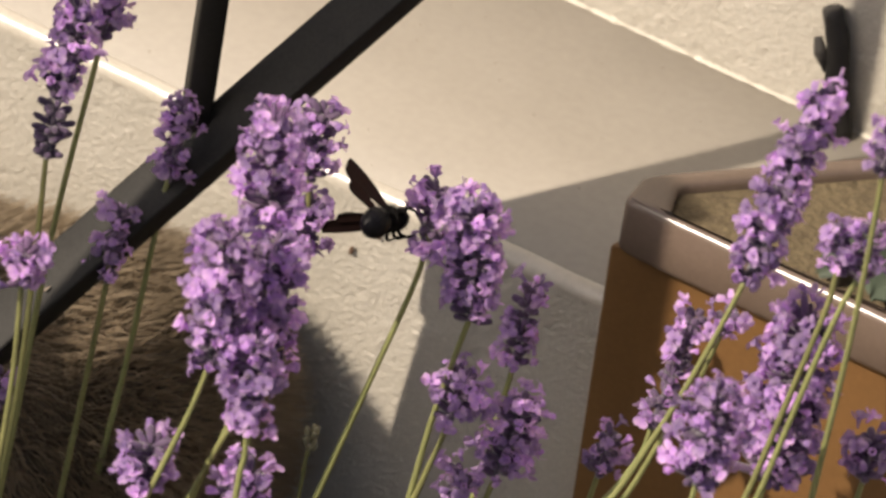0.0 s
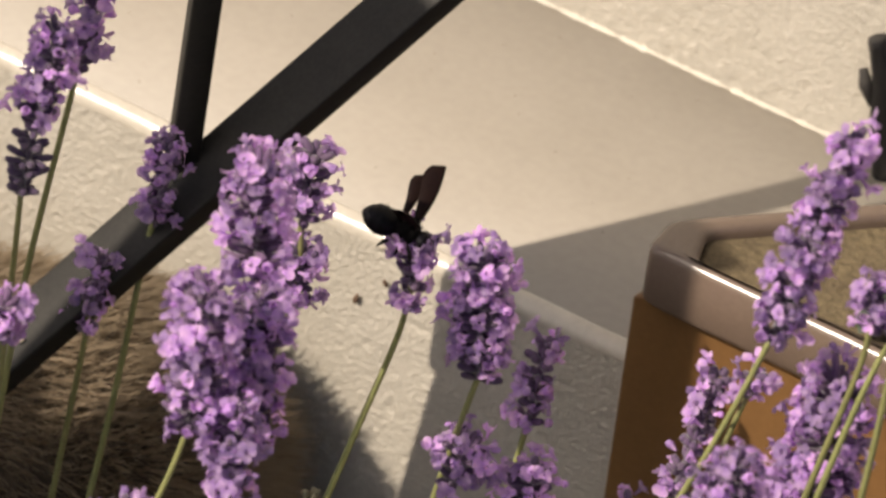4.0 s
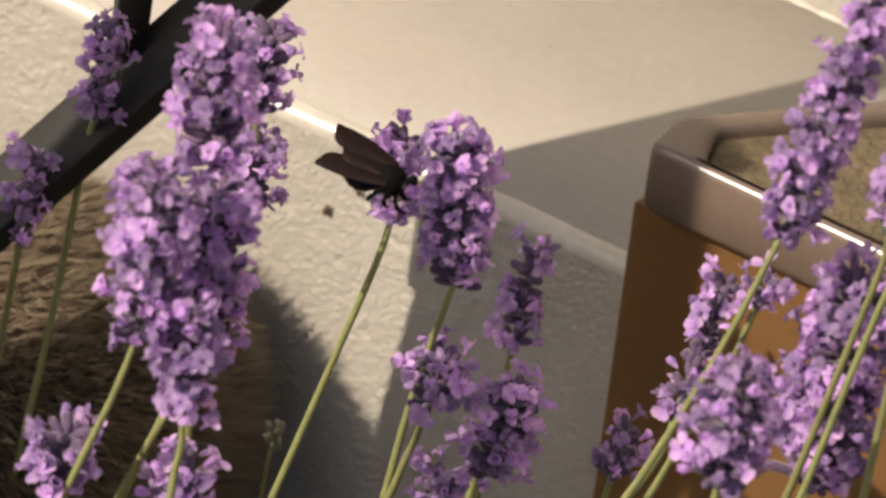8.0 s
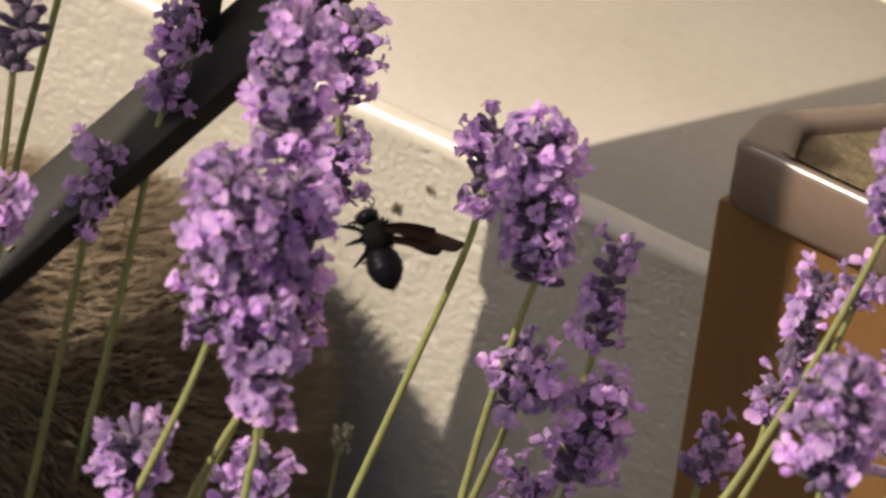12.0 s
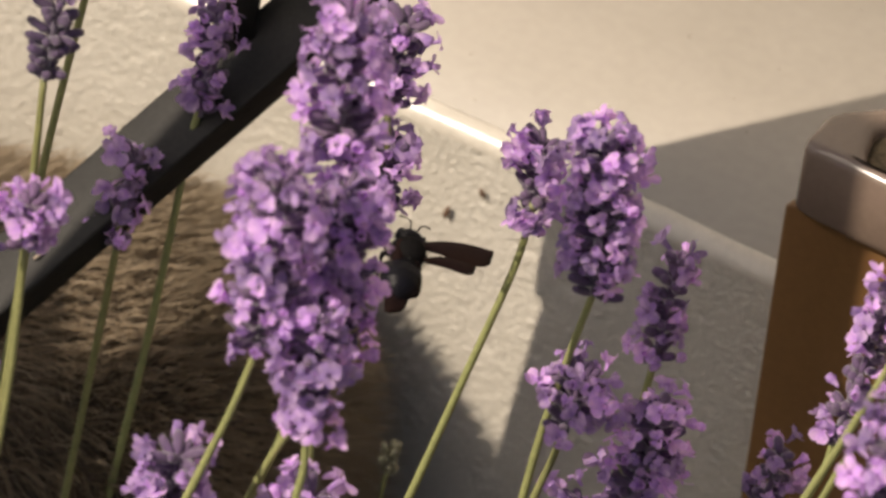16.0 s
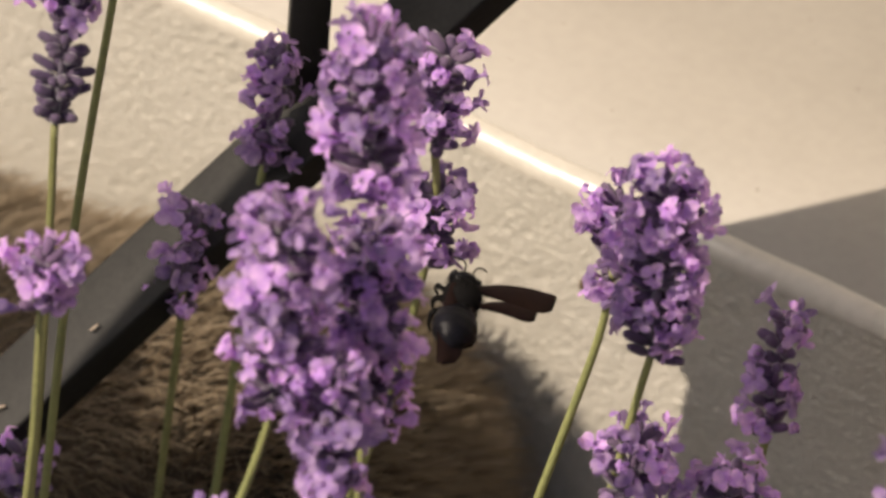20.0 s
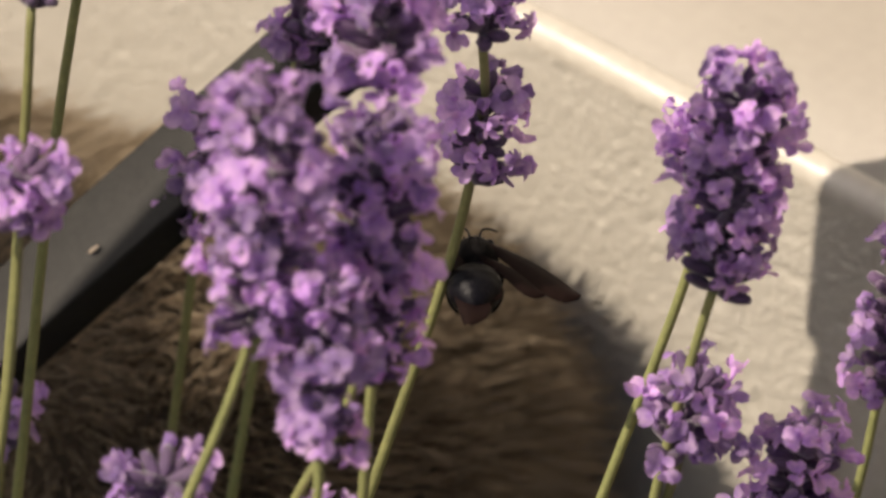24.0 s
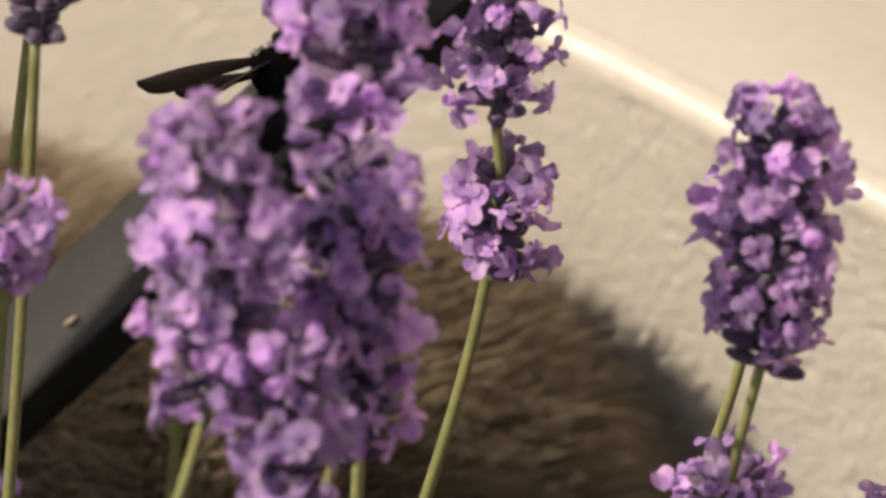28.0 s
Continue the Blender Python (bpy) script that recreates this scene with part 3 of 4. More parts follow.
stalk((0.1095, -0.2149, 0.5059), (0.0968, -0.2149, 0.4398), 0.0077,
      ((0.0965, -0.2149, 0.4389), (0.0912, -0.2149, 0.4198), (0.0848, -0.2149, 0.3995), (0.0761, -0.2149, 0.3752)), fill=0.95)
stalk((0.0887, -0.1626, 0.3970), (0.0810, -0.1626, 0.3535), 0.0055,
      ((0.0814, -0.1626, 0.3527), (0.0803, -0.1626, 0.3480), (0.0784, -0.1626, 0.3423), (0.0760, -0.1626, 0.3365)), fill=0.55)
stalk((0.0966, -0.1621, 0.3967), (0.0942, -0.1621, 0.3848), 0.0049,
      ((0.0943, -0.1621, 0.3839), (0.0898, -0.1621, 0.3672), (0.0831, -0.1621, 0.3481), (0.0795, -0.1621, 0.3368)), fill=0.8)
stalk((0.0728, -0.1452, 0.3442), (0.0701, -0.1452, 0.3244), 0.0060,
      ((0.0699, -0.1452, 0.3235), (0.0695, -0.1452, 0.3198), (0.0687, -0.1452, 0.3151), (0.0673, -0.1452, 0.3095)), fill=0.75)
stalk((0.1142, -0.2076, 0.4378), (0.1106, -0.2076, 0.3743), 0.0150,
      ((0.1104, -0.2076, 0.3734), (0.1094, -0.2076, 0.3688), (0.1079, -0.2076, 0.3632), (0.1064, -0.2076, 0.3559)), fill=1.0)
stalk((0.0945, -0.2599, 0.4455), (0.0922, -0.2599, 0.4080), 0.0103,
      ((0.0922, -0.2599, 0.4071), (0.0918, -0.2599, 0.4036), (0.0913, -0.2599, 0.3992), (0.0907, -0.2599, 0.3930)), fill=0.9)
stalk((0.1268, -0.2207, 0.4727), (0.1235, -0.2207, 0.4489), 0.0064,
      ((0.1233, -0.2207, 0.4480), (0.1206, -0.2207, 0.4397), (0.1163, -0.2207, 0.4198), (0.1098, -0.2207, 0.3854)), fill=0.85)
stalk((0.1177, -0.2211, 0.4687), (0.1186, -0.2211, 0.4517), 0.0048,
      ((0.1188, -0.2211, 0.4508), (0.1176, -0.2211, 0.4411), (0.1136, -0.2211, 0.4196), (0.1070, -0.2211, 0.3852)), fill=0.85)
stalk((0.1353, -0.1978, 0.3939), (0.1346, -0.1978, 0.3735), 0.0065,
      ((0.1344, -0.1978, 0.3726), (0.1339, -0.1978, 0.3681), (0.1331, -0.1978, 0.3635), (0.1319, -0.1978, 0.3571)), fill=0.85)
stalk((0.1258, -0.2439, 0.5184), (0.1245, -0.2439, 0.4979), 0.0055,
      ((0.1245, -0.2439, 0.4971), (0.1246, -0.2439, 0.4827), (0.1239, -0.2439, 0.4483), (0.1216, -0.2439, 0.4047)), fill=0.85)
stalk((-0.0845, -0.1000, 0.2990), (-0.0850, -0.1000, 0.2825), 0.0050,
      ((-0.0851, -0.1000, 0.2815), (-0.0853, -0.1000, 0.2760), (-0.0857, -0.1000, 0.2700), (-0.0862, -0.1000, 0.2640)), fill=0.85)
stalks = []
for _i, (_tip, _foot, _r, _stem, _o) in enumerate(STALKS):
    stalks.append(build_stalk(_tip, _foot, _r, _stem, seed=_i + 1, **_o))


# ---- shrub added out of view on the left, its crown shading the cat's lower part ----
def build_shade_shrub():
    rnd = random.Random(78)
    sh = new("shrub")
    sh.matrix_world = WALL @ Matrix.Translation((-0.36, -0.50, 0.0))
    for k in range(6):
        x = 0.045 * (k - 2.5)
        pts = smooth_curve([(0.008 * k - 0.02, 0, 0.001), (x * 0.6, 0.01, 0.33), (x, 0, 0.64)], 6)
        part("branch", mesh_from("branch", *tube(pts, [0.0055 - 0.003 * i / len(pts) for i in range(len(pts))], 7), STEM), sh)
    vs, fs = [], []
    for i in range(30000):
        x = rnd.uniform(-0.24, 0.032)
        # crown's top edge follows the shadow edge wanted on the cat
        top = 0.217 - 1.5 * max(0.0, x + 0.012) + 0.006 * noise.noise(Vector((x * 45, 3, 0)))
        z = 0.10 + (top - 0.10) * rnd.random()
        s = 0.50 + rnd.uniform(-0.02, 0.02)
        ln, wd = rnd.uniform(0.006, 0.011), rnd.uniform(0.0010, 0.0020)
        d = Vector((rnd.uniform(-0.8, 0.8), rnd.uniform(-0.8, 0.8), rnd.uniform(-0.2, 1))).normalized()
        side = d.cross(Vector((rnd.uniform(-1, 1), rnd.uniform(-1, 1), 0.1))).normalized() * wd
        p, o = Vector((x - 0.517 * s + 0.36, 0.50 - s, z + s)) - d * ln * 0.5, len(vs)
        vs += [p - side * 0.5, p + side * 0.5, p + d * ln * 0.5 + side, p + d * ln, p + d * ln * 0.5 - side]
        fs.append((o, o + 1, o + 2, o + 3, o + 4))
    part("crown", mesh_from("crown", vs, fs, LEAF), sh, "dense narrow grey-green leaves")["kind"] = "stuff"
    tagged(sh, "slender grey-green shrub added out of view, its dense narrow-leaved crown shaped to cast shade", "shrub")


build_shade_shrub()


# ---- leafy base added under the lavender stalks to block bounce, coloured as shade ----
def build_lavender_base():
    rnd = random.Random(31)
    vs, fs = [], []
    for i in range(9000):
        x, y = rnd.uniform(-0.24, 0.13), rnd.uniform(-0.34, -0.01)
        if y + 0.5 * x > -0.015 or (x > 0.04 and y + 0.5 * x > -0.05):
            continue
        top = 0.15 + 0.03 * noise.noise(Vector((x * 14, y * 14, 0)))
        z = top * rnd.random() ** 0.6
        ln, wd = rnd.uniform(0.018, 0.034), rnd.uniform(0.0011, 0.0019)
        d = Vector((rnd.uniform(-0.7, 0.7), rnd.uniform(-0.7, 0.7), rnd.uniform(0.2, 1))).normalized()
        side = d.cross(Vector((rnd.uniform(-1, 1), rnd.uniform(-1, 1), 0.1))).normalized() * wd
        p, o = Vector((x, y, z)), len(vs)
        vs += [p - side * 0.5, p + side * 0.5, p + d * ln * 0.5 + side, p + d * ln, p + d * ln * 0.5 - side]
        fs.append((o, o + 1, o + 2, o + 3, o + 4))
    tagged(new("lavender_foliage", mesh_from("lavender_foliage", vs, fs, SHADE_LEAF)), "narrow lavender leaves added at the foot of the stalks, shade put into their colour", "foliage", kind="stuff")


build_lavender_base()


# ---- pale bud, husks on the wall, plant in the planter ----
def build_bud():
    b = new("bud_stalk")
    b.location = (-0.006, -0.0556, 0.0)
    pts = smooth_curve([(0.0027, 0.0, 0.2535), (0.0020, 0, 0.242), (0.0, 0, 0.15), (0, 0, 0.001)], 6)
    part("stem", mesh_from("stem", *tube(pts, [0.0005] * len(pts), 6), STEM), b)
    vs, fs = [], []
    rnd = random.Random(3)
    for k in range(14):
        z, th = 0.2535 + 0.0062 * k / 14, k * 2.4
        d = Vector((math.cos(th) * 0.5, math.sin(th) * 0.5, 1.0)).normalized()
        t = calyx_data(d, Vector((0.0027 + math.cos(th) * 0.0007, math.sin(th) * 0.0007, z)), rnd.uniform(0.0022, 0.003), 0.0007)
        o = len(vs)
        vs += t[0]
        fs += [tuple(i + o for i in f) for f in t[1]]
    part("bud", mesh_from("bud", vs, fs, BUD), b, "pale unopened bud")["kind"] = "stuff"
    tagged(b, "thin lavender stalk with a small pale unopened bud", "lavender bud")


def build_husk(x, y, z, tilt, k):
    bm = bmesh.new()
    bmesh.ops.create_icosphere(bm, subdivisions=2, radius=1.0)
    for v in bm.verts:
        v.co = Vector((v.co.x * 0.0006 * (1.2 - 0.5 * v.co.z), v.co.y * 0.0005, v.co.z * 0.0016)) * k
    h = tagged(new("dry_husk", bm_mesh("dry_husk", bm, DRY)), "tiny dry brown husk stuck to the rendered wall", "husk", "husks on the wall")
    h.matrix_world = Matrix.Translation((x, y, z)) @ Matrix.Rotation(tilt, 4, "Y")


def leaf_mesh(name, length, width, curl, seed):
    """A broad oval leaf with a folded midrib and a wavy edge, growing along +x."""
    rnd = random.Random(seed)
    vs, fs, n, m = [], [], 12, 8
    for i in range(n + 1):
        u = i / n
        w = width * math.sin(math.pi * min(1, u * 0.93 + 0.05)) ** 0.7 * 0.5
        for j in range(m + 1):
            v = 2 * j / m - 1
            z = abs(v) * w * 0.35 - curl * u * u + 0.0012 * math.sin(u * 14 + v * 3 + seed) * abs(v)
            vs.append((u * length, v * w, z))
    for i in range(n):
        for j in range(m):
            a = i * (m + 1) + j
            fs.append((a, a + 1, a + m + 2, a + m + 1))
    o = len(vs)
    vs += [(x, y, z - 0.0006) for x, y, z in vs]
    fs += [tuple(i + o for i in f[::-1]) for f in fs]
    return mesh_from(name, vs, fs, LEAF)


def build_wall_plant():
    pl = new("ledge_plant")
    pl.location = (0.1236, 0.0525, LEDGE - 0.0113)
    stick = part("stem", mesh_from("stem", *tube(smooth_curve([(-0.002, 0.004, 0.0114), (-0.0048, 0.0062, 0.0247), (-0.0062, 0.007, 0.037), (-0.0094, 0.0085, 0.048)], 5),
                                                 [0.0036] * 8 + [0.0033] * 5 + [0.0030] * 3, 8), BARK), pl, "dark cut woody stem")
    part("side_shoot", mesh_from("side_shoot", *tube([(-0.0075, 0.0072, 0.030), (-0.0108, 0.0085, 0.034), (-0.0119, 0.0098, 0.0375)], [0.002, 0.0019, 0.0012], 7), BARK), stick)
    for k, (x, y, z, yaw, pitch, roll, ln, wd) in enumerate(((0.018, -0.008, 0.0116, 40, -70, 75, 0.042, 0.026), (0.016, -0.012, 0.0116, -20, -30, 40, 0.024, 0.020))):
        part("leaf", leaf_mesh("leaf", ln, wd, 0.004, k), pl, "broad dull grey-green leaf", pose(x, y, z, roll, pitch, yaw))
    tagged(pl, "grey-green leafy plant with a dark woody stem on the ledge", "plant")


def build_pot_plant():
    pl = new("potted_plant")
    pl.location = (0.142, -0.066, 0.343)
    rnd = random.Random(8)
    for k in range(11):
        yaw = 20 + 33 * k
        part("leaf", leaf_mesh("leaf", rnd.uniform(0.016, 0.024), rnd.uniform(0.013, 0.018), 0.004, 20 + k), pl, "rounded grey-green leaf",
             pose(rnd.uniform(-0.010, 0.016), rnd.uniform(-0.008, 0.006), 0.001 + 0.0006 * k, rnd.uniform(-25, 25), rnd.uniform(-30, -5), yaw))
    tagged(pl, "low rosette of rounded grey-green leaves in the planter", "plant")


build_bud()
build_husk(-0.0006, -0.0012, 0.2798, 0.15, 1.0)
build_husk(0.0058, -0.0044, 0.2879, -0.5, 0.8)
build_wall_plant()
build_pot_plant()


def build_grit():
    """Tiny crumbs and specks that lie on the ledge."""
    rnd = random.Random(12)
    vs, fs = [], []
    for k in range(90):
        x, y = rnd.uniform(-0.15, 0.16), 0.004 + (DEPTH - 0.008) * rnd.random()
        r = rnd.uniform(0.00012, 0.00042) * (1.6 if k % 9 == 0 else 1.0)
        o = len(vs)
        vs.append((x, y, LEDGE + r * 0.9))
        for j in range(6):
            q = r * rnd.uniform(0.7, 1.3)
            vs.append((x + q * math.cos(j * 1.047), y + q * math.sin(j * 1.047), LEDGE - 0.0001))
        fs += [(o, o + 1 + j, o + 1 + (j + 1) % 6) for j in range(6)]
    g = tagged(new("grit", mesh_from("grit", vs, fs, GRIT)), "tiny dark crumbs scattered on the cement ledge", "grit", kind="stuff")
    g.matrix_world = WALL


build_grit()


# ---- carpenter bee: +x ahead, +y to its left, +z its back ----
def blob(name, size, at, material, segs=20, hairs=0, hair_len=0.0, taper=0.0, rings=0.0, seed=1):
    """A rounded body part, ringed or hairy as wanted."""
    rnd = random.Random(seed)
    bm = bmesh.new()
    bmesh.ops.create_uvsphere(bm, u_segments=segs, v_segments=segs, radius=1.0)
    for v in bm.verts:
        c = v.co.copy()
        c = Vector((c.z, c.y, -c.x))
        k = 1 - taper * max(0.0, -c.x) ** 2
        k *= 1 + rings * math.cos(c.x * 17)
        v.co = Vector((c.x * size[0], c.y * size[1] * k, c.z * size[2] * k)) + Vector(at)
    if hairs:
        base = [(v.co.copy(), v.normal.copy()) for v in bm.verts]
        bm.normal_update()
        for _ in range(hairs):
            p, q = rnd.choice(base)
            d = (p - Vector(at)).normalized() + Vector((rnd.uniform(-0.4, 0.1), rnd.uniform(-0.3, 0.3), rnd.uniform(-0.3, 0.3)))
            d.normalize()
            s = d.cross(Vector((0.3, 0.2, 0.9))).normalized() * 0.00009
            p = p + Vector((rnd.uniform(-1, 1), rnd.uniform(-1, 1), rnd.uniform(-1, 1))) * 0.0004
            bm.faces.new([bm.verts.new(x) for x in (p - s, p + s, p + d * hair_len)])
    return bm_mesh(name, bm, material)


def wing_mesh(name, side, length, chord, lead):
    """A smoky wing that reaches out along y; slightly arched, thin."""
    vs, fs, n, m = [], [], 14, 5
    for i in range(n + 1):
        u = i / n
        front = lead + 0.0009 * math.sin(math.pi * u)
        w = chord * (0.25 + 0.85 * u ** 0.8) * (1.0 if u < 0.55 else math.sqrt(max(0.0, 1 - ((u - 0.55) / 0.455) ** 2)) * 0.98 + 0.02)
        for j in range(m + 1):
            v = j / m
            vs.append((front - w * v, side * length * u, 0.0004 * math.sin(math.pi * v) - 0.0007 * u * u))
    for i in range(n):
        for j in range(m):
            a = i * (m + 1) + j
            fs.append((a, a + 1, a + m + 2, a + m + 1))
    o = len(vs)
    vs += [(x, y, z - 0.00008) for x, y, z in vs]
    fs += [tuple(k + o for k in f[::-1]) for f in fs]
    return mesh_from(name, vs, fs, WING)


def build_bee():
    bee = tagged(new("carpenter_bee"), "large shiny black carpenter bee with smoky brown wings", "bee")
    part("thorax", blob("thorax", (0.0041, 0.0043, 0.0039), (0, 0, 0), HAIR, 18, 900, 0.0011), bee, "hairy black thorax")
    part("abdomen", blob("abdomen", (0.0058, 0.0049, 0.0043), (-0.0077, 0, -0.0010), BEE, 28, 260, 0.0007, 0.30, 0.025, 2), bee, "glossy ringed black abdomen")
    head = part("head", blob("head", (0.0020, 0.0033, 0.0029), (0.0050, 0, -0.0010), BEE, 16, 200, 0.0006, seed=3), bee, "black head")
    for s in (-1, 1):
        part("eye", blob("eye", (0.0010, 0.0008, 0.0018), (0.0054, s * 0.0028, -0.0006), BEE, 12), head, "large dark eye")
        pts = smooth_curve([(0.0060, s * 0.0007, 0.0002), (0.0078, s * 0.0013, 0.0016), (0.0088, s * 0.0026, 0.0012), (0.0094, s * 0.0040, 0.0003)], 4)
        part("antenna", mesh_from("antenna", *tube(pts, [0.00019] * len(pts), 6), BEE), head)
    for k, (x, fx) in enumerate(((0.0020, 0.0045), (0.0002, 0.0002), (-0.0018, -0.0050))):
        for s in (-1, 1):
            pts = smooth_curve([(x, s * 0.0016, -0.0026), (x + fx * 0.35, s * 0.0044, -0.0034), (x + fx * 0.6, s * 0.0042, -0.0058), (x + fx * 0.7, s * 0.0030, -0.0074)], 4)
            r = [0.0006, 0.0006, 0.00058, 0.00055, 0.0007, 0.00065, 0.0006, 0.0005, 0.00042, 0.00036, 0.0003, 0.0003, 0.00026]
            part("leg", mesh_from("leg", *tube(pts, r[:len(pts)], 6), HAIR), bee)
    for ob in bee.children_recursive:
        ob.data.transform(Matrix.Diagonal((0.82, 0.82, 0.82, 1)))
    wings = []
    for s, nm in ((1, "wing"), (-1, "wing")):
        w = part(nm, wing_mesh("forewing", s, 0.0155, 0.0058, 0.0014), bee, "smoky brown translucent wing", pose(0.0006, s * 0.0017, 0.0020))
        part("hind_wing", wing_mesh("hind_wing", s, 0.0112, 0.0040, -0.0022), w, "smaller hind wing")
        wings.append(w)
    return bee, wings


# ---- cat standing between the railing and the wall; x along the wall, its tail end at +x ----
CAT_LINE = ((-0.205, 0.016, 0.214), (-0.185, 0.034, 0.216), (-0.150, 0.045, 0.220), (-0.100, 0.048, 0.2244), (-0.060, 0.049, 0.230), (-0.030, 0.051, 0.236),
            (-0.007, 0.046, 0.235), (0.006, 0.036, 0.234), (0.014, 0.020, 0.229), (0.018, 0.005, 0.226))


CATS = []


def build_cat():
    rnd = random.Random(41)
    base = Vector((-0.090, -0.054, 0.0))
    cat = new("cat")
    cat.matrix_world = WALL @ Matrix.Translation(base)
    line = smooth_curve([Vector((x - 0.003, r, z - 0.0045)) for x, r, z in CAT_LINE], 5)

    def skin(k, th):
        x, r, z = line[k]
        lump = 1 + 0.05 * noise.noise(Vector((x * 40, math.cos(th) * 2, math.sin(th) * 2)))
        return Vector((x - base.x, r * lump * math.cos(th), z + r * lump * 1.08 * math.sin(th)))
    vs, fs, n = [], [], 28
    for k in range(len(line)):
        vs += [skin(k, 2 * math.pi * j / n) for j in range(n)]
    for k in range(len(line) - 1):
        fs += [(k * n + j, k * n + (j + 1) % n, (k + 1) * n + (j + 1) % n, (k + 1) * n + j) for j in range(n)]
    fs += [tuple(range(n - 1, -1, -1)), tuple((len(line) - 1) * n + j for j in range(n))]
    torso = part("torso", mesh_from("torso", vs, fs, FUR), cat, "rounded brown tabby back")

    def pelt(name, spots, parent, length):
        """Fine tapering hairs, each on its root and pointing its way."""
        hv, hf = [], []
        for p, d in spots:
            ln = length * rnd.uniform(0.6, 1.25)
            side = d.cross(Vector((rnd.uniform(-1, 1), rnd.uniform(-1, 1), rnd.uniform(-1, 1)))).normalized() * rnd.uniform(0.00014, 0.00030)
            bend = Vector((rnd.uniform(0.0, 0.35), rnd.uniform(-0.2, 0.2), -0.15)) * ln * 0.5
            o = len(hv)
            hv += [p - side, p + side, p + d * ln * 0.55 + side * 0.7, p + d * ln * 0.55 - side * 0.7, p + d * ln + bend]
            hf += [(o, o + 1, o + 2, o + 3), (o + 3, o + 2, o + 4)]
        part(name, mesh_from(name, hv, hf, HAIRS), parent, "long soft brown hairs")["kind"] = "stuff"
    spots = []
    while len(spots) < 30000:
        k = rnd.randrange(6, len(line) - 1)
        th = rnd.uniform(-0.3, math.pi + 0.45)
        if rnd.random() > line[k][1] / 0.05:
            continue
        p = skin(k, th).lerp(skin(k + 1, th), rnd.random())
        out = Vector((0.9 * max(0.0, (line[k][0] + 0.01) / 0.03), math.cos(th), math.sin(th))).normalized()
        tuft = noise.noise(p * 90)
        d = (out * 0.75 + Vector((0.75 + 0.4 * tuft, rnd.uniform(-0.3, 0.3) + 0.35 * noise.noise(p * 70 + Vector((5, 1, 2))), rnd.uniform(-0.25, 0.35)))).normalized()
        spots.append((p - out * 0.001, d))
    pelt("fur", spots, torso, 0.0125)
    for x, y in ((-0.055, -0.020), (-0.050, 0.022), (0.075, -0.020), (0.078, 0.022)):
        pts = smooth_curve([(x, y, 0.205), (x + 0.004, y, 0.150), (x - 0.003, y, 0.080), (x, y, 0.020), (x - 0.010, y, 0.008)], 4)
        part("leg", mesh_from("leg", *tube(pts, [0.026 - 0.016 * min(1.0, i / 9) for i in range(len(pts))], 12), FUR), cat)
    skull = blob("head", (0.036, 0.034, 0.031), (-0.135, 0.0, 0.245), FUR, 20, seed=4)
    head = part("head", skull, cat, "round tabby head turned away")
    part("muzzle", blob("muzzle", (0.016, 0.018, 0.013), (-0.165, 0.0, 0.234), FUR, 14, seed=5), head)
    for y in (-0.020, 0.020):
        part("ear", mesh_from("ear", *tube([(-0.130, y, 0.268), (-0.130, y * 1.15, 0.286), (-0.128, y * 1.3, 0.304)], [0.014, 0.009, 0.001], 10), FUR), head)
    pts = smooth_curve([(0.100, 0, 0.225), (0.112, 0.004, 0.180), (0.110, 0.010, 0.110), (0.095, 0.012, 0.040), (0.070, 0.010, 0.013)], 5)
    part("tail", mesh_from("tail", *tube(pts, [0.011 - 0.004 * i / len(pts) for i in range(len(pts))], 12), FUR), cat)
    CATS.append((cat, base))
    tagged(cat, "brown tabby cat with long fur standing behind the railing", "cat")


build_cat()
bee, bee_wings = build_bee()

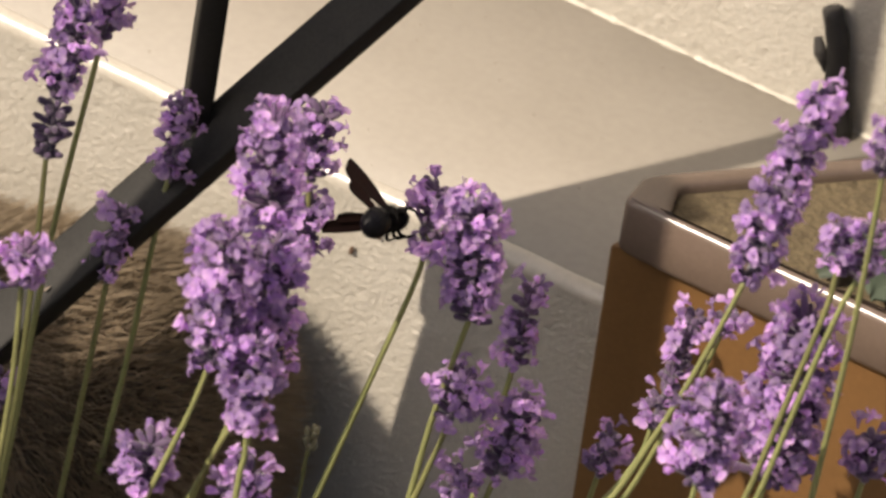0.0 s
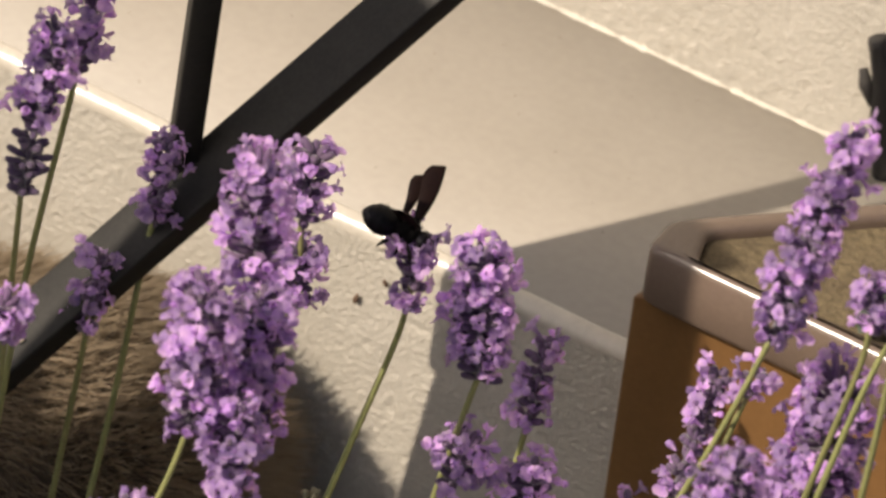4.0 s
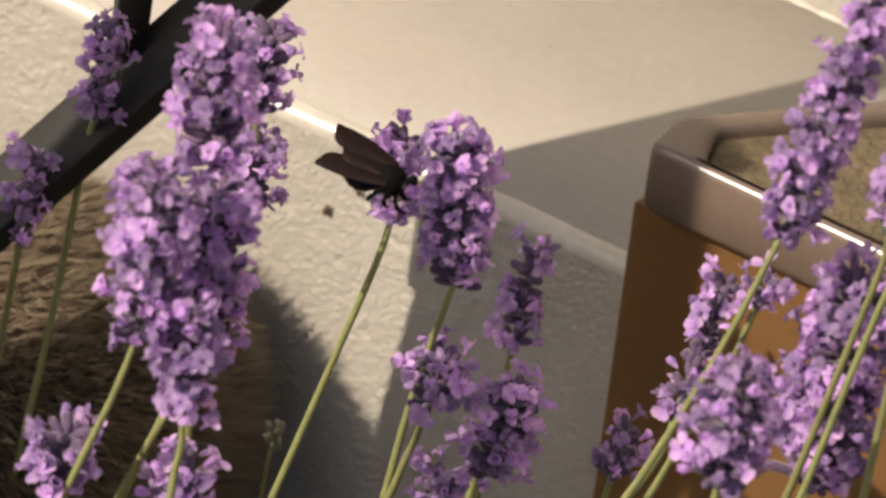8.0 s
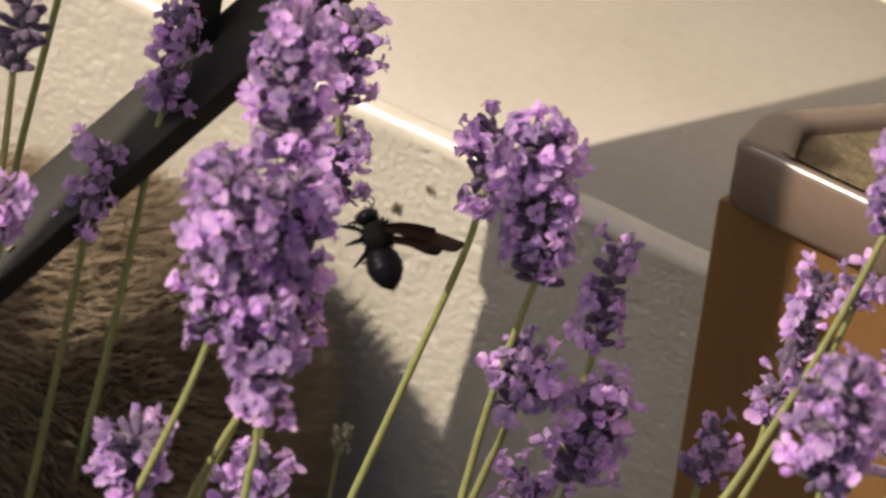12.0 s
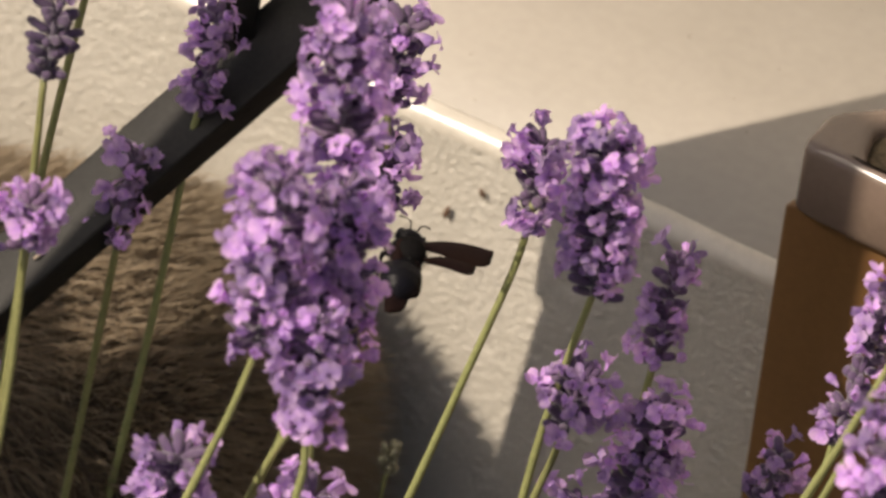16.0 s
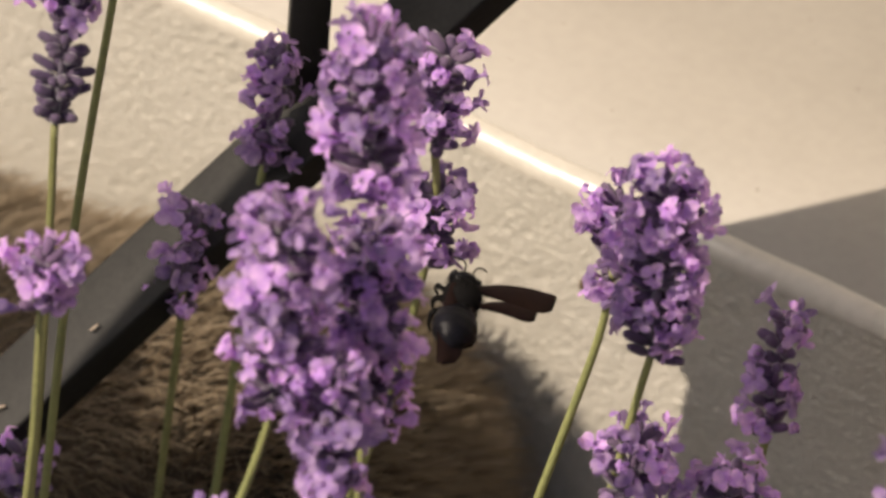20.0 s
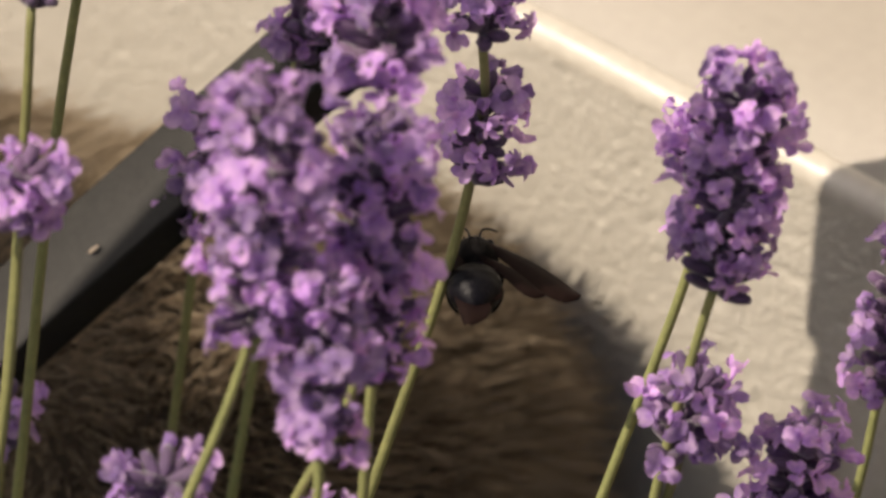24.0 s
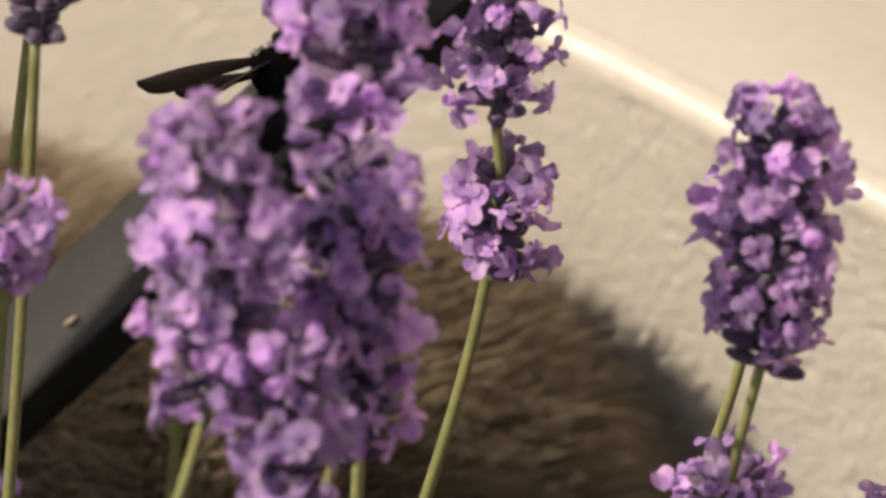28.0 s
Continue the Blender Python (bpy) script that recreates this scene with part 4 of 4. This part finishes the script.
BEE_ROWS = [
    (0, pose(0.0078, -0.1452, 0.3929, -98.1, 16.9, 52.4)),
    (0.2, pose(0.0062, -0.1429, 0.3960, -98.0, 16.9, 52.4)),
    (0.5, pose(-0.0019, -0.1452, 0.3928, -88.8, 10.1, 58.7)),
    (0.8, pose(-0.0036, -0.1450, 0.3931, -88.9, 10.1, 58.8)),
    (1, pose(-0.0013, -0.1455, 0.3923, -88.9, 10.1, 58.9)),
    (1.2, pose(0.0034, -0.1441, 0.3944, -77.0, -18.7, 72.1)),
    (1.5, pose(0.0077, -0.1435, 0.3953, -68.4, -64.7, 87.9)),
    (1.8, pose(0.0099, -0.1430, 0.3959, -63.1, -58.1, 69.4)),
    (2.1, pose(0.0085, -0.1423, 0.3969, -57.7, -56.8, 62.5)),
    (2.4, pose(0.0078, -0.1411, 0.3987, -50.4, -54.1, 53.1)),
    (2.7, pose(0.0046, -0.1395, 0.4010, -48.1, -53.0, 50.2)),
    (3, pose(0.0030, -0.1394, 0.4011, -45.0, -51.2, 46.0)),
    (3.3, pose(0.0029, -0.1374, 0.4039, -39.2, -46.9, 37.6)),
    (3.4, pose(0.0020, -0.1373, 0.4041, -27.4, -30.7, 25.6)),
    (3.5, pose(0.0021, -0.1368, 0.4048, -17.2, -16.8, 13.0)),
    (4.2, pose(0.0157, -0.1188, 0.3793, -7.4, 17.1, -12.0)),
    (4.8, pose(0.0259, -0.1362, 0.3692, 4.4, 1.0, 0.1)),
    (5.5, pose(0.0290, -0.1487, 0.3659, 13.6, -11.2, 9.1)),
    (5.8, pose(0.0322, -0.1506, 0.3632, 13.7, -11.1, 9.0)),
    (6, pose(0.0339, -0.1506, 0.3632, 13.8, -11.1, 9.0)),
    (6.4, pose(0.0348, -0.1504, 0.3635, 3.2, -15.0, 12.1)),
    (6.567, pose(0.0320, -0.1541, 0.3655, -34.9, -61.7, 86.4)),
    (6.7, pose(0.0292, -0.1579, 0.3675, -101.6, -28.7, -173.6)),
    (6.8, pose(0.0239, -0.1636, 0.3739, -102.1, -36.9, -179.1)),
    (6.867, pose(0.0223, -0.1658, 0.3781, -89.3, -65.2, 137.2)),
    (6.9, pose(0.0206, -0.1679, 0.3824, -14.7, -65.6, 34.3)),
    (7, pose(0.0195, -0.1579, 0.3821, -6.3, -30.1, -2.9)),
    (7.1, pose(0.0152, -0.1619, 0.3909, -1.7, -27.6, -4.5)),
    (7.3, pose(0.0134, -0.1676, 0.3974, 20.4, -30.8, -15.7)),
    (7.5, pose(0.0113, -0.1670, 0.3983, 58.5, -50.0, -29.1)),
    (7.7, pose(0.0142, -0.1661, 0.3996, 49.7, -41.9, -23.8)),
    (8, pose(0.0165, -0.1635, 0.4034, 21.8, -2.4, -21.6)),
    (8.1, pose(0.0156, -0.1636, 0.4033, 21.0, 4.4, -20.5)),
    (8.167, pose(0.0147, -0.1641, 0.4050, 25.7, -50.4, 1.1)),
    (8.233, pose(0.0138, -0.1645, 0.4067, -107.2, -69.9, 152.1)),
    (8.3, pose(0.0129, -0.1650, 0.4084, -116.5, -15.2, -177.0)),
    (8.4, pose(0.0102, -0.1665, 0.4063, -55.1, -20.5, 176.5)),
    (8.5, pose(0.0075, -0.1680, 0.4042, 7.0, -17.5, 168.5)),
    (8.7, pose(0.0025, -0.1741, 0.4029, 8.1, -21.4, 165.3)),
    (8.9, pose(0.0018, -0.1747, 0.4020, 8.6, -22.9, 163.9)),
    (9, pose(0.0012, -0.1758, 0.4004, 8.9, -23.6, 163.3)),
    (9.1, pose(0.0010, -0.1738, 0.3960, 9.4, -25.1, 161.9)),
    (9.4, pose(-0.0005, -0.1698, 0.3943, 18.0, -32.6, 154.4)),
    (9.7, pose(-0.0019, -0.1665, 0.3917, 25.3, -36.2, 150.2)),
    (10, pose(-0.0031, -0.1631, 0.3893, 34.3, -40.9, 143.6)),
    (10.3, pose(-0.0003, -0.1633, 0.3890, 43.3, -45.8, 134.9)),
    (10.6, pose(0.0016, -0.1607, 0.3853, 49.8, -48.4, 128.6)),
    (10.9, pose(0.0057, -0.1618, 0.3838, 60.0, -50.8, 121.8)),
    (11, pose(0.0070, -0.1622, 0.3832, 59.9, -50.8, 121.7)),
    (11.1, pose(0.0079, -0.1637, 0.3811, 62.1, -51.6, 118.9)),
    (11.4, pose(0.0072, -0.1648, 0.3796, 54.7, -50.8, 121.9)),
    (11.6, pose(0.0031, -0.1627, 0.3825, 45.5, -49.0, 127.4)),
    (11.8, pose(0.0001, -0.1612, 0.3847, 36.7, -47.0, 132.4)),
    (12, pose(-0.0009, -0.1619, 0.3836, 35.1, -45.9, 134.8)),
    (12.4, pose(-0.0029, -0.1597, 0.3868, 28.4, -44.6, 137.1)),
    (12.5, pose(-0.0034, -0.1593, 0.3874, 28.4, -44.6, 137.1)),
    (13.5, pose(-0.0069, -0.1571, 0.3832, 12.1, -38.2, 125.4)),
    (14.5, pose(-0.0077, -0.1565, 0.3841, 16.6, 7.1, 102.7)),
    (14.9, pose(-0.0068, -0.1548, 0.3865, 15.6, 14.7, 99.9)),
    (15.1, pose(-0.0061, -0.1547, 0.3866, 7.0, 11.8, 101.0)),
    (15.3, pose(-0.0055, -0.1561, 0.3846, 23.8, 0.2, 89.1)),
    (15.5, pose(-0.0039, -0.1581, 0.3818, 20.6, -12.8, 88.5)),
    (16, pose(-0.0033, -0.1596, 0.3796, 20.6, -12.9, 88.7)),
    (17, pose(-0.0048, -0.1579, 0.3821, 21.8, -12.9, 88.9)),
    (18, pose(-0.0025, -0.1584, 0.3813, 22.7, -13.1, 89.8)),
    (18.5, pose(-0.0003, -0.1598, 0.3794, 23.1, -13.2, 90.2)),
    (19.5, pose(-0.0010, -0.1584, 0.3813, 23.9, -13.3, 91.3)),
    (20, pose(-0.0012, -0.1585, 0.3811, 24.4, -13.5, 91.8)),
    (20.5, pose(0.0014, -0.1594, 0.3799, 24.9, -13.8, 92.2)),
    (21, pose(0.0023, -0.1592, 0.3801, 25.3, -14.1, 92.7)),
    (21.5, pose(0.0042, -0.1590, 0.3804, 25.0, -14.2, 93.6)),
    (22.5, pose(-0.0032, -0.1394, 0.3645, -1.0, -16.3, 107.7)),
    (23.5, pose(-0.0111, -0.1307, 0.3586, -4.6, 1.1, 104.5)),
    (23.8, pose(-0.0094, -0.1331, 0.3552, -3.2, 1.3, 103.6)),
    (24, pose(-0.0085, -0.1332, 0.3551, -3.4, 1.4, 103.7)),
    (24.4, pose(-0.0064, -0.1319, 0.3569, -12.2, 1.4, 103.5)),
    (25, pose(-0.0072, -0.1300, 0.3597, -11.6, 1.4, 103.5)),
    (25.6, pose(-0.0083, -0.1282, 0.3622, -10.9, -1.8, 104.2)),
    (25.9, pose(-0.0079, -0.1291, 0.3610, -11.4, -8.7, 106.1)),
    (26.3, pose(-0.0068, -0.1298, 0.3599, -16.7, -21.5, 110.2)),
    (26.5, pose(-0.0066, -0.1318, 0.3571, -18.1, -6.6, 108.0)),
    (26.9, pose(-0.0091, -0.1322, 0.3566, -22.9, 5.3, 107.2)),
    (27, pose(-0.0099, -0.1318, 0.3573, -22.9, 5.3, 107.2)),
    (27.2, pose(-0.0128, -0.1306, 0.3590, -17.1, -20.8, 114.5)),
    (27.4, pose(-0.0173, -0.1273, 0.3635, -37.8, -59.0, 150.2)),
    (27.6, pose(-0.0215, -0.1249, 0.3669, -28.0, -34.6, 166.9)),
    (27.8, pose(-0.0319, -0.1216, 0.3716, -10.0, -30.9, 170.7)),
    (27.9, pose(-0.0365, -0.1195, 0.3747, -35.1, -35.9, 127.3)),
    (28, pose(-0.0411, -0.1173, 0.3778, -51.3, -54.2, 81.4)),
]

# seconds; then back-sweep and raise of the left and of the right wing, in degrees
WING_ROWS = [
    (0.0, 55, 55, 25, 50), (0.2, 30, 55, 30, 50), (0.5, 45, 45, 55, 40), (0.8, 30, 50, 35, 50), (1.0, 40, 45, 40, 45), (1.2, 30, 15, 30, 15), (1.5, -20, 15, -30, 15), (2.1, -45, 10, -50, 15),
    (2.4, 60, 40, 60, 45), (3.0, 45, 60, 55, 50), (3.3, 70, 35, 55, 50), (3.5, 0, 45, 10, 40), (4.2, 10, 40, 10, 40), (5.5, 80, 5, 80, 5), (6.4, 80, 5, 80, 5),
    (6.8, 40, 50, 40, 50), (7.1, 20, 60, 20, 60), (7.5, 10, 40, 10, 30), (7.8, 78, 12, 82, 8), (8.0, 80, 12, 84, 8), (8.3, 10, 40, 10, 40), (8.7, 0, 55, 10, 50), (9.1, 20, 55, 20, 55),
    (9.7, 30, 60, 45, 55), (10.3, 25, 65, 50, 55), (10.9, 60, 45, 60, 45), (11.4, 50, 50, 55, 50), (12.0, 30, 60, 55, 50), (12.5, 35, 60, 55, 50),
    (14.5, 92, -8, -10, 0), (15.5, 96, -12, -22, 2), (18.0, 96, -12, -22, 2), (21.5, 96, -12, -22, 2), (23.8, 96, -12, 25, -18), (24.4, 96, -12, 22, -16), (25.0, 96, -12, 20, -24),
    (25.9, 96, -12, 22, -30), (26.3, 96, -12, 62, -10), (26.7, 98, -14, 98, -14), (27.1, 98, -14, 98, -14), (27.4, 60, 30, 60, 30), (28.0, 62, 62, 70, 50),
]
# stalks that the bee and the breeze move: their numbers; then seconds and lean in degrees about x and y
SWAY = []


def sway(who, *rows):
    SWAY.append((who, rows))


sway((12,), (0, -0.58, 1.39), (0.5, -0.31, -0.13), (1, 0, 0), (1.5, -0.13, 1.58), (2, -0.37, 1.58), (2.5, -0.41, 1.01), (3, -0.36, 0.34), (3.5, -0.33, 0.62), (5.5, 0.34, 0.67), (6, 0.05, 0.85), (7, -0.53, 1.61), (8, 0.07, 1.17), (9, 0.07, 1.06), (11, 0.08, 1.26), (12.5, -0.06, 1.31), (14.5, 0.14, 1.28), (17, 0.51, 1.34), (20, 1, 1.69), (21.5, 1.5, 1.92), (23.5, 1.18, 2.13), (25, 1.55, 2.3), (27, 1.47, 2.5), (28, 1.91, 2.5))
sway((13,), (0, 0.57, -0.32), (1, 0, 0), (3, 0.3, -0.1), (6, 0.65, -0.26), (8, 0.38, -0.2), (9, 0.37, -0.47), (11, 0.34, -0.37), (14.5, 0.67, -0.43), (17, 0.31, -0.12), (20, 0.7, -0.07), (21.5, 0.77, 0.03), (23.5, 0.9, 0.03), (25, 0.76, 0.04), (27, 0.84, 0.38), (28, 0.74, 0.25))
sway((5, 6, 7, 8, 10, 11), (0, 0.5, -0.09), (1, 0, 0), (3, 0.65, -0.05), (6, 0.1, 0.04), (8, 0.26, 0.29), (9, 0.24, 0.07), (11, 0.43, 0.03), (14.5, 0.31, 0.37), (17, 0.08, 0.51), (20, 0.04, 1.16), (21.5, -0.09, 1.33), (23.5, 0.28, 1.58), (25, 0.05, 1.46), (27, -0.29, 1.66), (28, -0.4, 1.58))
sway((2,), (0, 0.23, -0.29), (1, 0, 0), (3, 0.01, 0.19), (14.5, 0.26, 0.56), (17, -0.08, 0.9), (20, 0.1, 1.8), (21.5, 0.69, 2.14), (23.5, 0.87, 2.98), (25, 0.15, 2.97), (28, -0.39, 3.81))
sway((0,), (0, 0.22, -0.08), (1, 0, 0), (3, -0.23, 0.09), (14.5, 0.11, 0.31), (17, 0.25, 0.58), (20, 0.28, 1.02), (21.5, 0.82, 1.26), (23.5, 0.94, 1.71), (25, 0.59, 1.59), (28, 0.26, 2.95))
sway((9,), (0, 0, -0.4), (9, 0, -0.4), (10.5, 0.1, -0.3), (10.9, 1.2, 0.55), (11.1, 1.4, 0.75), (11.5, 1.0, 0.5), (11.8, 0.3, 0), (12.1, 0, -0.35), (15, 0, -0.2), (20, 0, 0), (24, 0.1, 0.3), (25, 0.2, 0.65), (26.5, 0.9, 0.95), (27, 1.2, 1.0), (28, 1.1, 0.75))


TIPPING = 13


def motions():
    walk(bee, BEE_ROWS)
    walk(bee_wings[0], [(t, pose(0.0006, 0.0017, 0.0020, r, 0, a)) for t, a, r, b, q in WING_ROWS])
    walk(bee_wings[1], [(t, pose(0.0006, -0.0017, 0.0020, -q, 0, -b)) for t, a, r, b, q in WING_ROWS])
    # the cat slowly straightens up along the wall
    for cat, base in CATS:
        walk(cat, [(t, WALL @ Matrix.Translation(base + Vector((dx, 0.0, dz))) @ Matrix.Rotation(radians(tip), 4, "Y")) for t, dx, dz, tip in
                   ((0.0, -0.012, -0.005, 0.0), (16.0, -0.012, -0.005, 0.0), (18.0, -0.009, -0.0045, -0.8), (20.0, -0.005, -0.004, -1.8),
                    (21.5, -0.003, -0.004, -2.5), (24.0, 0.0, -0.006, -3.8), (28.0, 0.001, -0.006, -4.2))])
    # the head of the stalk beside the bee slowly tips over
    spike = [c for c in stalks[TIPPING].children if c.name.startswith("flower_spike")][0]
    hinge = Vector(STALKS[TIPPING][1]) - stalks[TIPPING].location
    view = Vector((-0.1121, 0.8193, -0.5623))
    walk(spike, [(t, Matrix.Translation(hinge) @ Matrix.Rotation(radians(a), 4, view) @ Matrix.Translation(-hinge))
                 for t, a in ((0.0, 0), (12.0, 0), (14.5, 2), (17.0, 3), (20.0, 7), (25.0, 11), (28.0, 8))])
    for who, rows in SWAY:
        for k in who:
            foot = Matrix.Translation(stalks[k].location)
            walk(stalks[k], [(t, foot @ Matrix.Rotation(radians(b), 4, "Y") @ Matrix.Rotation(radians(a), 4, "X")) for t, a, b in rows])


motions()
